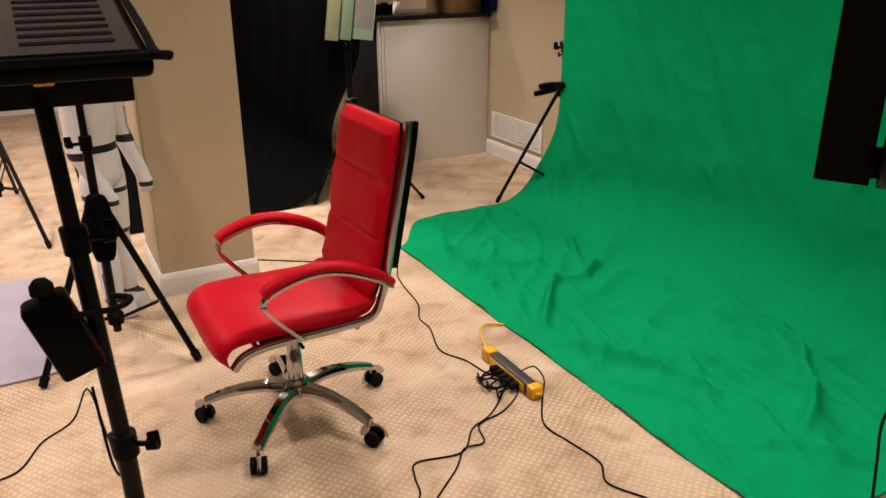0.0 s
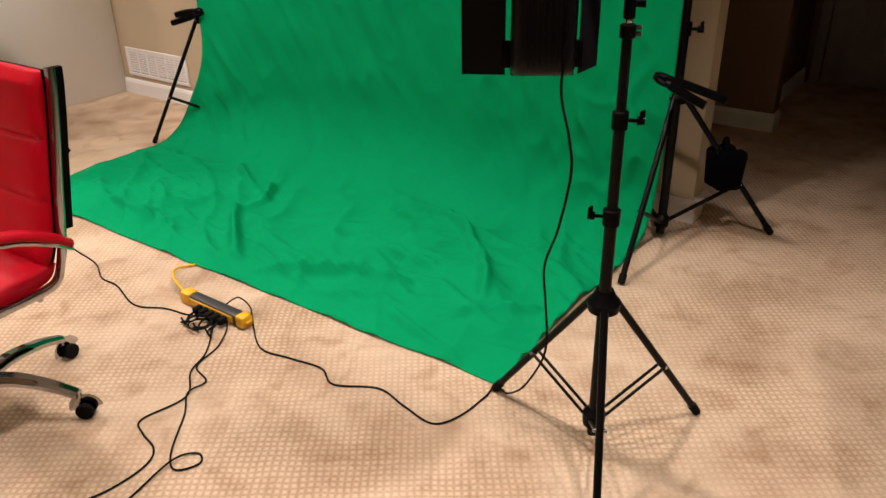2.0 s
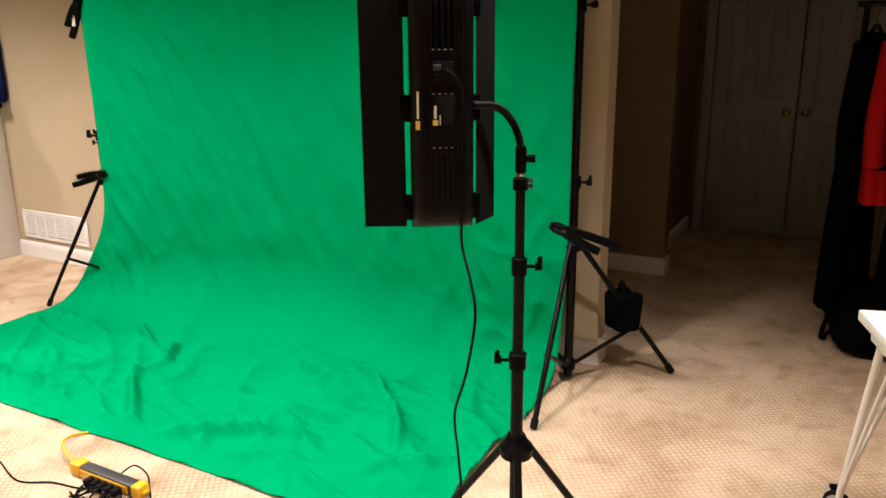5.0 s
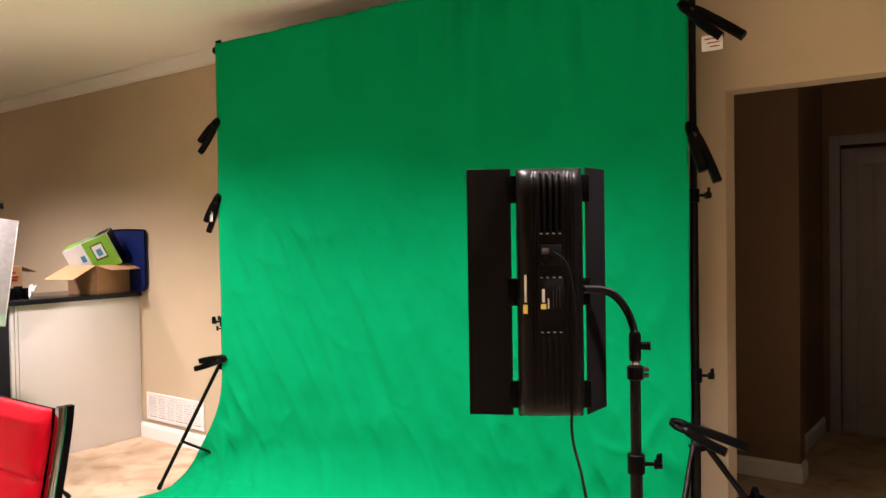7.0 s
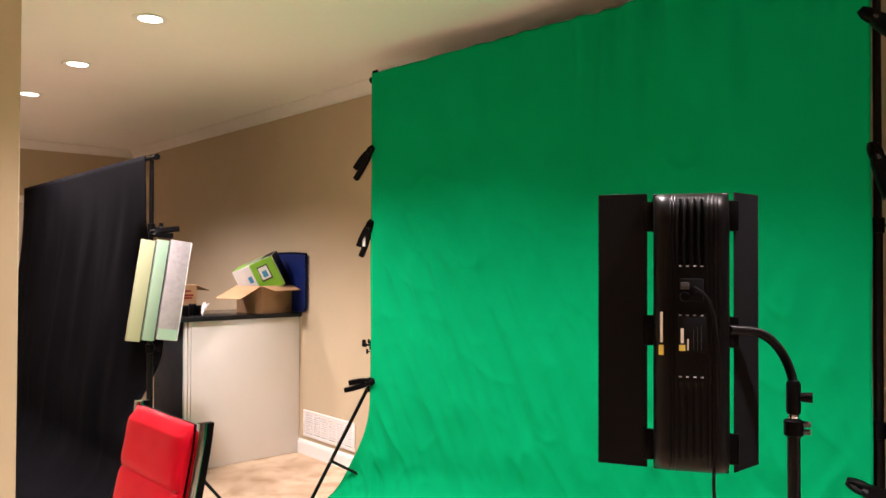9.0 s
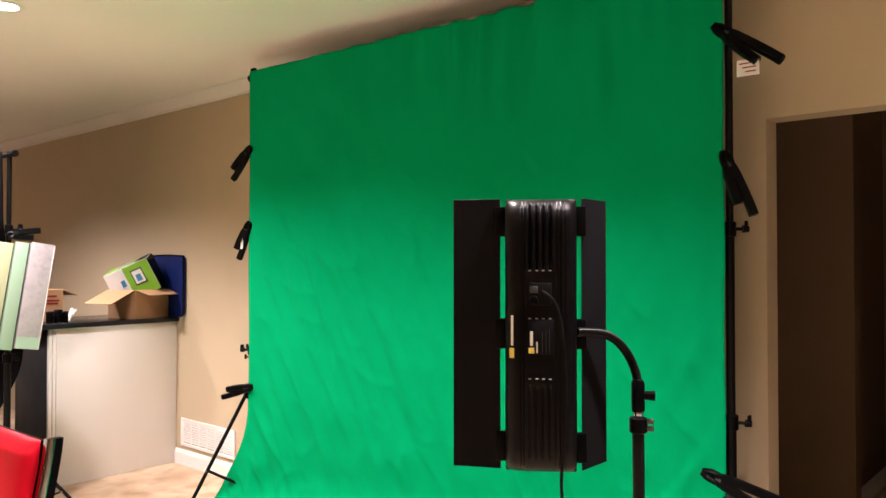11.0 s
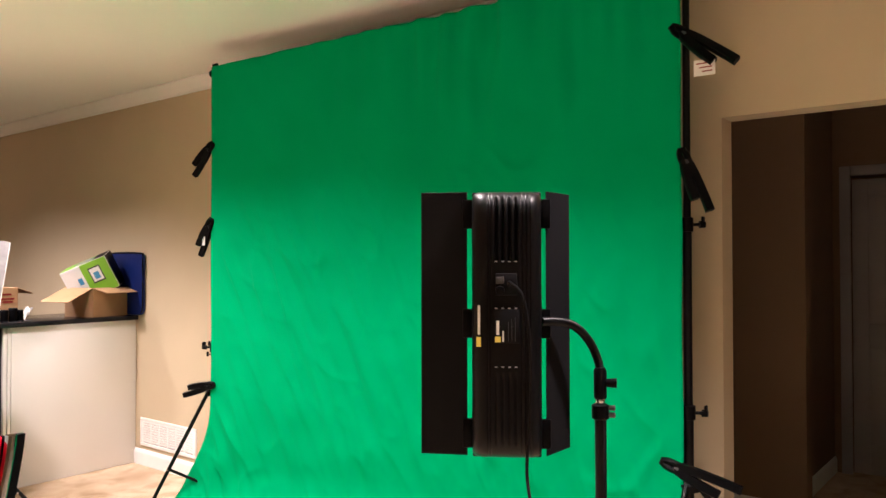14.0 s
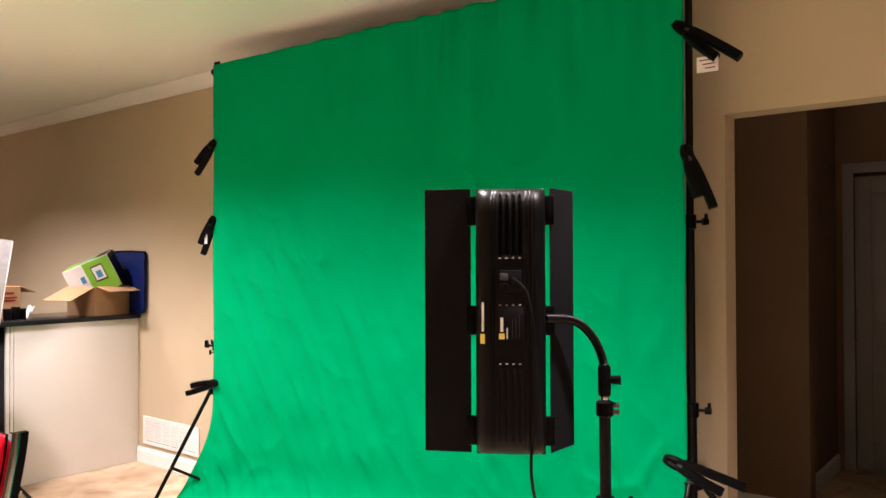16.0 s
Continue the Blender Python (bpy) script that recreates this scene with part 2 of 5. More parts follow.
def ring(r, n=8, ry=None):
    return [(r * math.cos(2 * math.pi * k / n), (ry or r) * math.sin(2 * math.pi * k / n)) for k in range(n)]


def tube(points, r, steps=8, n=8, up=(0, 0, 1), bm=None):
    return sweep(spline(points, steps), ring(r, n), up, bm)


def lathe(profile, seg=20, m=None, bm=None):
    """A turned form from (radius, height) pairs."""
    own = bmesh.new()
    rows = [[own.verts.new((r * math.cos(2 * math.pi * k / seg), r * math.sin(2 * math.pi * k / seg), z)) for k in range(seg)] for r, z in profile]
    for a, b in zip(rows, rows[1:]):
        for k in range(seg):
            own.faces.new((a[k], a[(k + 1) % seg], b[(k + 1) % seg], b[k]))
    own.faces.new(rows[0][::-1])
    own.faces.new(rows[-1])
    if m:
        bmesh.ops.transform(own, matrix=m, verts=own.verts)
    return join(bm, own)


def sheet(nu, nv, where, bm=None):
    """A grid of faces whose points come from where(u, v)."""
    own = bmesh.new()
    g = [[own.verts.new(where(i / nu, j / nv)) for i in range(nu + 1)] for j in range(nv + 1)]
    for j in range(nv):
        for i in range(nu):
            own.faces.new((g[j][i], g[j][i + 1], g[j + 1][i + 1], g[j + 1][i]))
    return join(bm, own)


def along(p, q):
    """The pose at p whose z axis points to q."""
    return Matrix.Translation(p) @ (Vector(q) - Vector(p)).to_track_quat("Z", "Y").to_matrix().to_4x4()


# ---- the room ----
WALL_X, FAR_Y, WEST_X, SOUTH_Y = 3.58, 9.40, -3.0, -3.0
OPEN_Y, OPEN_Z, OPEN_END = 1.53, 2.03, -0.35
structure("floor", box((WEST_X, SOUTH_Y, -0.12), (6.9, FAR_Y + 2.2, 0.0)), M["carpet"], "tan looped carpet with a small woven diamond pattern", "floor")
structure("ceiling", box((WEST_X, SOUTH_Y, CEILING), (6.9, FAR_Y + 2.2, CEILING + 0.15)), M["ceiling"], "flat off-white painted ceiling with recessed lights", "ceiling")
bm = box((WALL_X, OPEN_Y, 0), (WALL_X + 0.12, FAR_Y, CEILING))
box((WALL_X, OPEN_END, OPEN_Z), (WALL_X + 0.12, OPEN_Y, CEILING), bm=bm)
box((WALL_X, SOUTH_Y, 0), (WALL_X + 0.12, OPEN_END, CEILING), bm=bm)
structure("wall_east", bm, M["wall"], "beige painted wall with a wide cased opening to a dark hall", "wall")
bm = box((WEST_X, FAR_Y, 0), (1.42, FAR_Y + 0.12, CEILING))
box((2.56, FAR_Y, 0), (WALL_X + 0.12, FAR_Y + 0.12, CEILING), bm=bm)
box((1.42, FAR_Y, 2.08), (2.56, FAR_Y + 0.12, CEILING), bm=bm)
structure("wall_north", bm, M["wall"], "beige painted far wall behind the bar", "wall")
structure("wall_west", box((WEST_X - 0.12, SOUTH_Y, 0), (WEST_X, FAR_Y, CEILING)), M["wall"], "beige painted side wall", "wall")
structure("wall_south", box((WEST_X, SOUTH_Y - 0.12, 0), (WALL_X, SOUTH_Y, CEILING)), M["wall"], "beige painted rear wall", "wall")
structure("column", box((0.82, 4.10, 0), (1.255, 4.58, CEILING), 0.006, 2), M["wall"], "square beige painted column with a white baseboard", "column")

BASE = [(0, 0), (0.014, 0), (0.014, 0.085), (0.009, 0.10), (0.004, 0.108), (0, 0.11)]


def mitred(name, points, section, label, category, closed=False):
    """A moulding that runs round corners; its section lies to the right of the way."""
    own = bmesh.new()
    n = len(points)
    rows = []
    for i, p in enumerate(points):
        a = Vector(points[(i - 1) % n]) if (i or closed) else None
        b = Vector(points[(i + 1) % n]) if (i < n - 1 or closed) else None
        p = Vector(p)
        d1 = (p - a).normalized() if a else (b - p).normalized()
        d2 = (b - p).normalized() if b else d1
        n1, n2 = Vector((d1.y, -d1.x, 0)), Vector((d2.y, -d2.x, 0))
        k = (n1 + n2) / (1 + n1.dot(n2))
        rows.append([own.verts.new(p + k * x + Vector((0, 0, z))) for x, z in section])
    m = len(section)
    for i in range(n if closed else n - 1):
        r, s = rows[i], rows[(i + 1) % n]
        for k in range(m - 1):
            own.faces.new((r[k], r[k + 1], s[k + 1], s[k]))
    if not closed:
        own.faces.new(rows[0])
        own.faces.new(rows[-1][::-1])
    return structure(name, own, M["trim"], label, category)


mitred("baseboard_east", [(WALL_X, 5.79, 0), (WALL_X, OPEN_Y, 0), (WALL_X + 0.12, OPEN_Y, 0)][::-1], [(-a, z) for a, z in BASE], "white painted baseboard along the beige wall", "baseboard")
mitred("baseboard_column", [(0.82, 4.58, 0), (0.82, 4.10, 0), (1.255, 4.10, 0), (1.255, 4.58, 0)], BASE, "white painted baseboard round the column", "baseboard")
mitred("baseboard_north", [(WEST_X, FAR_Y, 0), (1.34, FAR_Y, 0)], BASE, "white painted baseboard along the far wall", "baseboard")
CROWN = [(0, -0.085), (0.012, -0.085), (0.016, -0.07), (0.03, -0.055), (0.05, -0.035), (0.066, -0.016), (0.072, -0.012), (0.072, 0)]
mitred("crown_moulding", [(WEST_X, SOUTH_Y, CEILING), (WEST_X, FAR_Y, CEILING), (WALL_X, FAR_Y, CEILING), (WALL_X, SOUTH_Y, CEILING)], CROWN, "white crown moulding round the ceiling", "crown moulding", True)

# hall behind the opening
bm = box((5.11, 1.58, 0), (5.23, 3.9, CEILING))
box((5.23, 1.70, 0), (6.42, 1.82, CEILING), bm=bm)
structure("wall_hall", bm, M["hallwall"], "brown hall wall with its shade put into the paint colour", "wall")
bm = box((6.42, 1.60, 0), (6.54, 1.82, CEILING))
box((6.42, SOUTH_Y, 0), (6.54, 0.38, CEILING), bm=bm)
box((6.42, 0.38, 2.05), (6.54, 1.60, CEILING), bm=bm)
structure("wall_closet", bm, M["hallwall"], "brown hall wall round the closet doors, shade in its paint colour", "wall")
structure("wall_closet_back", box((6.80, 0.2, 0), (6.9, 1.7, CEILING)), M["hallwall"], "closet back wall, shade in its brown paint colour", "wall")
structure("wall_hall_end", box((WALL_X + 0.12, 3.9, 0), (5.20, 4.02, CEILING)), M["hallwall"], "brown end wall of the hall, shade in its paint colour", "wall")
structure("wall_hall_south", box((WALL_X + 0.12, SOUTH_Y - 0.12, 0), (6.54, SOUTH_Y, CEILING)), M["hallwall"], "brown end wall of the hall, shade in its paint colour", "wall")
mitred("baseboard_hall", [(6.42, 1.70, 0), (5.23, 1.70, 0), (5.23, 1.58, 0), (5.11, 1.58, 0), (5.11, 3.9, 0)], [(-a, z) for a, z in BASE], "white painted baseboard in the hall", "baseboard")


def casing(name, x, y0, y1, top, w=0.07, label="white moulded door casing, hall shade put into its grey paint"):
    t = thing(name, (x, (y0 + y1) / 2, 0), 0, label, "door casing", kind="structure")
    h = (y1 - y0) / 2
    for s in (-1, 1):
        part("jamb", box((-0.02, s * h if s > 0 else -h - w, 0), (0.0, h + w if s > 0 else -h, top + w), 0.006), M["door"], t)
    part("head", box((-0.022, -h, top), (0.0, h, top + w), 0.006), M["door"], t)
    return t


casing("door_casing", 6.42, 0.38, 1.585, 2.045)


def closet_door(name, y0, y1, knob_y):
    """A two-panel leaf with vertical boards in its panels and a round knob."""
    d = thing(name, (6.44, (y0 + y1) / 2, 0.012), 0, "white panelled closet door, closed, hall shade put into its grey paint", "door", "closet doors", "structure")
    h = (y1 - y0) / 2 - 0.002
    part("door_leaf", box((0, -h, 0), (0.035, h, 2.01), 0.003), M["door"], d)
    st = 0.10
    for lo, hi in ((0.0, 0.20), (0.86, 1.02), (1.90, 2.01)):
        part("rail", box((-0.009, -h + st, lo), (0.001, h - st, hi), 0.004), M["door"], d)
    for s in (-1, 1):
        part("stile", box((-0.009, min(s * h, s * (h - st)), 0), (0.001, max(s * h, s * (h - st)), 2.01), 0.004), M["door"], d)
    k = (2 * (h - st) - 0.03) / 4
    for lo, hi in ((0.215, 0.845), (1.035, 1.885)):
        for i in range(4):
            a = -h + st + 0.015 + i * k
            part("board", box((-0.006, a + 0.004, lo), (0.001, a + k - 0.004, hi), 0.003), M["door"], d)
    prof = [(0.028, 0), (0.028, 0.006), (0.012, 0.010), (0.011, 0.030), (0.022, 0.038), (0.028, 0.050), (0.025, 0.062), (0.012, 0.068)]
    part("knob", lathe(prof, 20, along((-0.009, knob_y - (y0 + y1) / 2, 0.92), (-1, knob_y - (y0 + y1) / 2, 0.92))), M["brass"], d, "round aged brass knob")


closet_door("door_1", 0.998, 1.585, 1.057)
closet_door("door_2", 0.38, 0.994, 0.935)


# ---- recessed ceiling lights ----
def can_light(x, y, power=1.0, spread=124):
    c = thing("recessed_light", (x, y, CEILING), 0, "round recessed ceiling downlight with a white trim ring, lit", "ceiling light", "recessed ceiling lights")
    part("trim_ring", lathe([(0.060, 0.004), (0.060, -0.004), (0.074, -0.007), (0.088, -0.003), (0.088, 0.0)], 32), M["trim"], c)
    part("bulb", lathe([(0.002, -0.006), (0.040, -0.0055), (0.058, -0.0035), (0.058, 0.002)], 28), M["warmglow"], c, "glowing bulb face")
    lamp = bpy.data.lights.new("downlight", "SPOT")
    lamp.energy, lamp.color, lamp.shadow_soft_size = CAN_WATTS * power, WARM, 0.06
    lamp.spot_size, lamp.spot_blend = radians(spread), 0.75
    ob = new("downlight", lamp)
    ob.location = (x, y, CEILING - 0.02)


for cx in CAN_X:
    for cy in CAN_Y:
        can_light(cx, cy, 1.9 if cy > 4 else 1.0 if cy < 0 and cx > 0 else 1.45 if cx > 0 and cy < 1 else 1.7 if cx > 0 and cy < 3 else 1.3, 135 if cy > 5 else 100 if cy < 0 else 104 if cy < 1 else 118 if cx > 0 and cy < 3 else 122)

# ---- bar counter ----
bar = thing("bar_counter", (2.68, 5.79, 0), 0, "white panelled bar half wall with a black stone top", "bar counter")
part("front_panel", box((0.035, 0, 0), (0.90, 0.03, 1.04), 0.002), M["panel"], bar, "plain white front panel")
part("corner_post", box((0.012, 0.0, 0), (0.032, 0.03, 1.04), 0.004), M["panel"], bar)
part("corner_strip", box((-0.014, 0.004, 0), (0.009, 0.03, 1.04), 0.004), M["panel"], bar)
part("side_panel", box((-0.012, 0.031, 0), (0.02, 0.56, 1.04), 0.002), M["darkgrey"], bar)
part("back_panel", box((0.02, 0.53, 0), (0.90, 0.56, 1.04), 0.002), M["panel"], bar)
part("worktop", box((-0.07, -0.035, 1.042), (0.90, 0.62, 1.075), 0.006), M["granite"], bar, "polished black stone top")

# ---- air vent ----
vent = thing("wall_vent", (WALL_X, 5.37, 0.14), 0, "long white return-air grille above the baseboard", "air vent")
part("backing", box((-0.004, -0.31, 0.02), (-0.001, 0.31, 0.18)), M["grey"], vent)
part("frame", box((-0.012, -0.34, 0), (-0.0, 0.34, 0.022), 0.003), M["trim"], vent)
part("frame", box((-0.012, -0.34, 0.178), (-0.0, 0.34, 0.20), 0.003), M["trim"], vent)
for s in (-1, 1):
    part("frame", box((-0.012, min(s * 0.34, s * 0.31), 0.022), (0, max(s * 0.34, s * 0.31), 0.178), 0.003), M["trim"], vent)
for k in range(9):
    z = 0.030 + k * 0.0167
    part("slat", box((-0.010, -0.31, z), (-0.004, 0.31, z + 0.0125), 0.001, 1), M["trim"], vent)
for k in range(5):
    y = -0.31 + 0.62 * (k + 1) / 6
    part("divider", box((-0.0115, y - 0.005, 0.022), (-0.004, y + 0.005, 0.178)), M["trim"], vent)


# ---- green backdrop and its stand ----
def smooth(a, b, x):
    t = min(max((x - a) / (b - a), 0), 1)
    return t * t * (3 - 2 * t)


TOP_Z, FRONT_X = 2.552, 2.045
CREASES = [  # floor folds: from, to, height, width
    ((3.00, 3.50), (2.65, 3.33), 0.034, 0.035), ((2.65, 3.33), (2.45, 3.30), 0.026, 0.030), ((2.45, 3.30), (2.18, 3.00), 0.032, 0.032), ((2.88, 3.76), (2.72, 3.45), 0.024, 0.035),
    ((2.97, 2.97), (2.98, 2.46), 0.022, 0.045), ((2.98, 2.46), (2.72, 2.09), 0.026, 0.040), ((2.72, 2.09), (2.41, 1.92), 0.024, 0.035), ((2.11, 2.85), (2.28, 2.56), 0.020, 0.030),
    ((2.28, 2.56), (2.40, 2.24), 0.022, 0.032), ((2.05, 2.64), (2.24, 2.25), 0.020, 0.030), ((2.26, 4.07), (2.21, 3.62), 0.022, 0.030), ((2.54, 2.68), (2.55, 2.22), 0.020, 0.035),
    ((2.18, 2.12), (2.07, 1.78), 0.018, 0.028), ((2.35, 3.72), (2.60, 3.45), 0.020, 0.028), ((2.22, 1.95), (2.50, 1.72), 0.020, 0.030),
]


def backdrop_point(u, v):
    xt = 3.09 + 0.215 * u
    BEND_Z, BEND_X = 0.22 + 0.22 * math.sin(math.pi * u), 0.18 + 0.25 * math.sin(math.pi * u)
    drop, bend = TOP_Z - BEND_Z, 0.5 * math.pi * (BEND_Z + BEND_X) / 2
    flat = xt - BEND_X - FRONT_X
    s = v * (drop + bend + flat)
    if s < drop:
        x, z, nx, nz = xt, TOP_Z - s + 0.05 * u * (1 - s / drop), -1.0, 0.0
    elif s < drop + bend:
        a = (s - drop) / bend * math.pi / 2
        x, z = xt - BEND_X * (1 - math.cos(a)), BEND_Z * (1 - math.sin(a))
        nx, nz = -math.cos(a), math.sin(a)
    else:
        x, z, nx, nz = xt - BEND_X - (s - drop - bend), 0.0, 0.0, 1.0
    k = smooth(drop - 0.50, drop + 0.9 * bend, s)
    f = smooth(drop + bend, drop + bend + flat, s)
    left = 4.185 + 0.36 * k ** 1.25 - 0.38 * f ** 7
    right = 1.588 + 0.03 * k - 0.005 * f
    sag = 0.006 * math.sin(u * math.pi) * (1 - smooth(0, 0.5, s))
    y = left + (right - left) * u
    z -= sag
    down = max(0.0, TOP_Z - z)
    # hanging folds fan out from the clamped edges
    fan = y * 0.86 + down * (0.55 - 0.25 * u)
    fold = 0.8 * noise.noise(Vector((fan * 8.5, down * 1.3, 3.1))) * (0.3 + 0.7 * smooth(0.5, 2.0, down))
    fold += 1.25 * noise.noise(Vector((y * 13, down * 1.6, 8.4))) * (1 - smooth(0.0, 0.8, down)) * smooth(0.1, 0.7, u)
    fold += 0.35 * noise.noise(Vector((fan * 13, down * 0.7, 5.7))) * smooth(0.7, 1.7, down) * (1 - 0.6 * u)
    fold += 0.30 * noise.noise(Vector((y * 5 + down * 3, y * 2 - down * 5, 1.7))) * smooth(0.4, 1.2, down)
    ridge = max(0.0, 1 - 3.0 * abs(noise.noise(Vector((fan * 6.5 + 0.3 * math.sin(down * 3), down * 1.1, 6.6))))) ** 2
    fold += 0.50 * ridge * smooth(0.45, 1.5, down) * (1 - 0.45 * u)
    fold += 0.26 * noise.noise(Vector((fan * 21, down * 2.6, 7.6))) * smooth(0.3, 1.4, down)
    fold += 0.30 * noise.noise(Vector((y * 14 - down * 8, down * 2.2 + y, 2.2))) * smooth(0.3, 1.2, down) * smooth(0.2, 0.8, u)
    short = max(0.0, 1 - 2.6 * abs(noise.noise(Vector((y * 5.5 + down * 4.5, down * 3.2 - y * 3.0, 11.3))))) ** 2
    fold += 0.30 * short * smooth(0.25, 1.0, down) * (0.6 + 0.4 * u)
    fold *= smooth(0.0, 0.05, u) * (1 - smooth(0.96, 1.0, u)) * (0.8 + 0.7 * noise.noise(Vector((y * 1.3, down * 1.3, 4.4))))
    d = 0.039 * fold * (1 - 0.75 * smooth(drop + 0.5 * bend, drop + bend, s))
    ground = smooth(drop + 0.45 * bend, drop + bend, s)
    if ground > 0:
        w = Vector((x, y, 0))
        warp = noise.noise_vector(w * 1.7 + Vector((4, 1, 0))) * 0.35
        r = 1 - abs(noise.noise((w + warp) * 4.2)) * 3.4
        d += ground * (0.008 * max(r, 0) ** 2 + 0.008 * noise.noise(w * 4.5 + warp * 3) + 0.005 * max(1 - abs(noise.noise((w + warp * 0.8) * 8.5 + Vector((7, 3, 0)))) * 4, 0) ** 2 + 0.006)
        flow = w + warp * 0.55
        for turn, across, tall in ((0.95, 5.2, 0.026), (0.25, 6.5, 0.018), (-0.7, 7.5, 0.012)):
            a, b = flow.x * math.sin(turn) + flow.y * math.cos(turn), flow.x * math.cos(turn) - flow.y * math.sin(turn)
            d += ground * tall * max(0.0, 1 - 2.7 * abs(noise.noise(Vector((a * 1.5, b * across, 3 + across))))) ** 2
        for (ax, ay), (bx, by), h, wd in CREASES:
            a, b, p = Vector((ax, ay, 0)), Vector((bx, by, 0)), w + noise.noise_vector(w * 4.0) * 0.04
            t = min(max((p - a).dot(b - a) / (b - a).length_squared, 0), 1)
            e = (p - a - (b - a) * t).length
            if e < wd * 3:
                d += ground * 2.3 * h * math.exp(-(e / (0.62 * wd)) ** 2) * (0.35 + 0.65 * math.sin(math.pi * (0.1 + 0.8 * t)))
        d *= (0.35 + 0.65 * smooth(0.0, 0.05, 1 - v)) * (0.2 + 0.8 * smooth(0.0, 0.06, u))
        d = max(d, 0.003)
    edge = 0.012 * noise.noise(Vector((y * 3.0, 0, 1.0))) * f
    return (x + nx * d + edge, y + 0.008 * noise.noise(Vector((down * 2.5, x * 3, 9))), max(z + nz * d, 0.004))


backdrop = thing("green_backdrop", (3.2, 2.9, 0), 0, "creased green screen fabric hung from a bar and spread over the carpet", "backdrop")
inv = backdrop.matrix_world.inverted()
cloth = part("fabric", sheet(230, 300, lambda u, v: inv @ Vector(backdrop_point(u, v))), M["green"], backdrop, angle=180)
cloth.modifiers.new("thickness", "SOLIDIFY").thickness = 0.0025
hem = [inv @ (Vector(backdrop_point(k / 120, 1.0)) - Vector((0, 0, 0.001))) for k in range(121)]
part("front_hem", sweep(hem, ring(0.0025, 6)), M["green"], backdrop, "stitched front hem")


def collar(z, r, side, t, big=1.0, name="collar"):
    """A clamping collar on a stand's pole with a lever knob."""
    c = part(name, lathe([(r * 0.9, z - 0.028 * big), (r * 1.36, z - 0.026 * big), (r * 1.4, z + 0.024 * big), (r * 1.0, z + 0.028 * big)], 16), M["black"], t)
    a = Vector((math.cos(radians(side)), math.sin(radians(side)), 0))
    p = a * r * 1.3 + Vector((0, 0, z))
    bm = rod(p, p + a * 0.028 * big, 0.006 * big, seg=8)
    rod(p + a * 0.024 * big, p + a * 0.046 * big, 0.014 * big, 0.012 * big, 10, bm)
    box((-0.012 * big, -0.004, -0.006), (0.012 * big, 0.004, 0.03 * big), 0.003, m=Matrix.Translation(p + a * 0.038 * big), bm=bm)
    part("knob", bm, M["black"], c, "black locking knob")
    return c


def tripod_stand(name, at, feet, hub, low, sections, label, leg_r=0.011, brace_at=0.55, group="", knob_side=200, twin=True, step=25, big=1.0):
    """A folding stand: telescopic pole, three legs with paired braces, locking collars."""
    t = thing(name, at, 0, label, "light stand", group)
    o = Vector(at)
    z0 = low - 0.06
    for r, z1 in sections:
        part("pole", rod((0, 0, z0), (0, 0, z1), r, seg=16), M["steel"], t)
        z0 = z1 - 0.03
    for i, (r, z1) in enumerate(sections[:-1]):
        collar(z1, r, knob_side + step * i, t, big)
    part("leg_hub", lathe([(0.018, hub - 0.035), (0.040, hub - 0.03), (0.044, hub - 0.005), (0.030, hub + 0.012), (0.022, hub + 0.03)], 18), M["black"], t)
    part("brace_hub", lathe([(0.016, low - 0.03), (0.030, low - 0.026), (0.032, low + 0.012), (0.018, low + 0.03)], 16), M["black"], t)
    for fx, fy in feet:
        f = Vector((fx, fy, 0)) - Vector((o.x, o.y, 0))
        a = f.normalized()
        top, foot = a * 0.036 + Vector((0, 0, hub - 0.012)), f + Vector((0, 0, 0.014))
        leg = part("leg", rod(top, foot, leg_r, seg=12), M["steel"], t)
        d = (foot - top).normalized()
        part("rubber_foot", rod(foot - d * 0.03, foot + d * 0.008, leg_r * 1.35, leg_r * 1.2, 12), M["rubber"], leg)
        mid = top.lerp(foot, brace_at)
        side = a.cross(Vector((0, 0, 1)))
        for s in ((-1, 1) if twin else (0,)):
            bm = rod(a * 0.028 + side * s * 0.012 + Vector((0, 0, low)), mid + side * s * 0.012, 0.0045 if twin else 0.009, seg=8)
            part("brace", bm, M["steel"], t)
        part("rivet", rod(mid - side * 0.018, mid + side * 0.018, 0.005, seg=8), M["chrome"], t)
    return t


right_stand = tripod_stand("backdrop_stand", (3.345, 1.583, 0), [(3.642, 1.198), (2.868, 1.553), (3.53, 2.0)], 0.64, 0.09,
                           [(0.019, 0.90), (0.016, 1.60), (0.0135, 2.60)], "black telescopic backdrop stand beside the green fabric", 0.012, 0.62, "backdrop stands", 280, False)
left_stand = tripod_stand("backdrop_stand", (3.15, 4.235, 0), [(2.935, 4.585), (3.30, 3.94), (3.50, 4.42)], 0.74, 0.20,
                          [(0.019, 0.98), (0.016, 1.60), (0.0135, 2.55)], "black telescopic backdrop stand half hidden by the green fabric", 0.011, 0.62, "backdrop stands", 120, False)
bar_t = thing("crossbar", (3.15, 4.235, 2.535), 0, "black telescopic crossbar carrying the green fabric", "crossbar")
bar_v = Vector((3.345, 1.583, 2.585)) - Vector((3.15, 4.235, 2.535))
part("tube", rod((0, 0, 0), bar_v, 0.014, seg=14), M["steel"], bar_t)
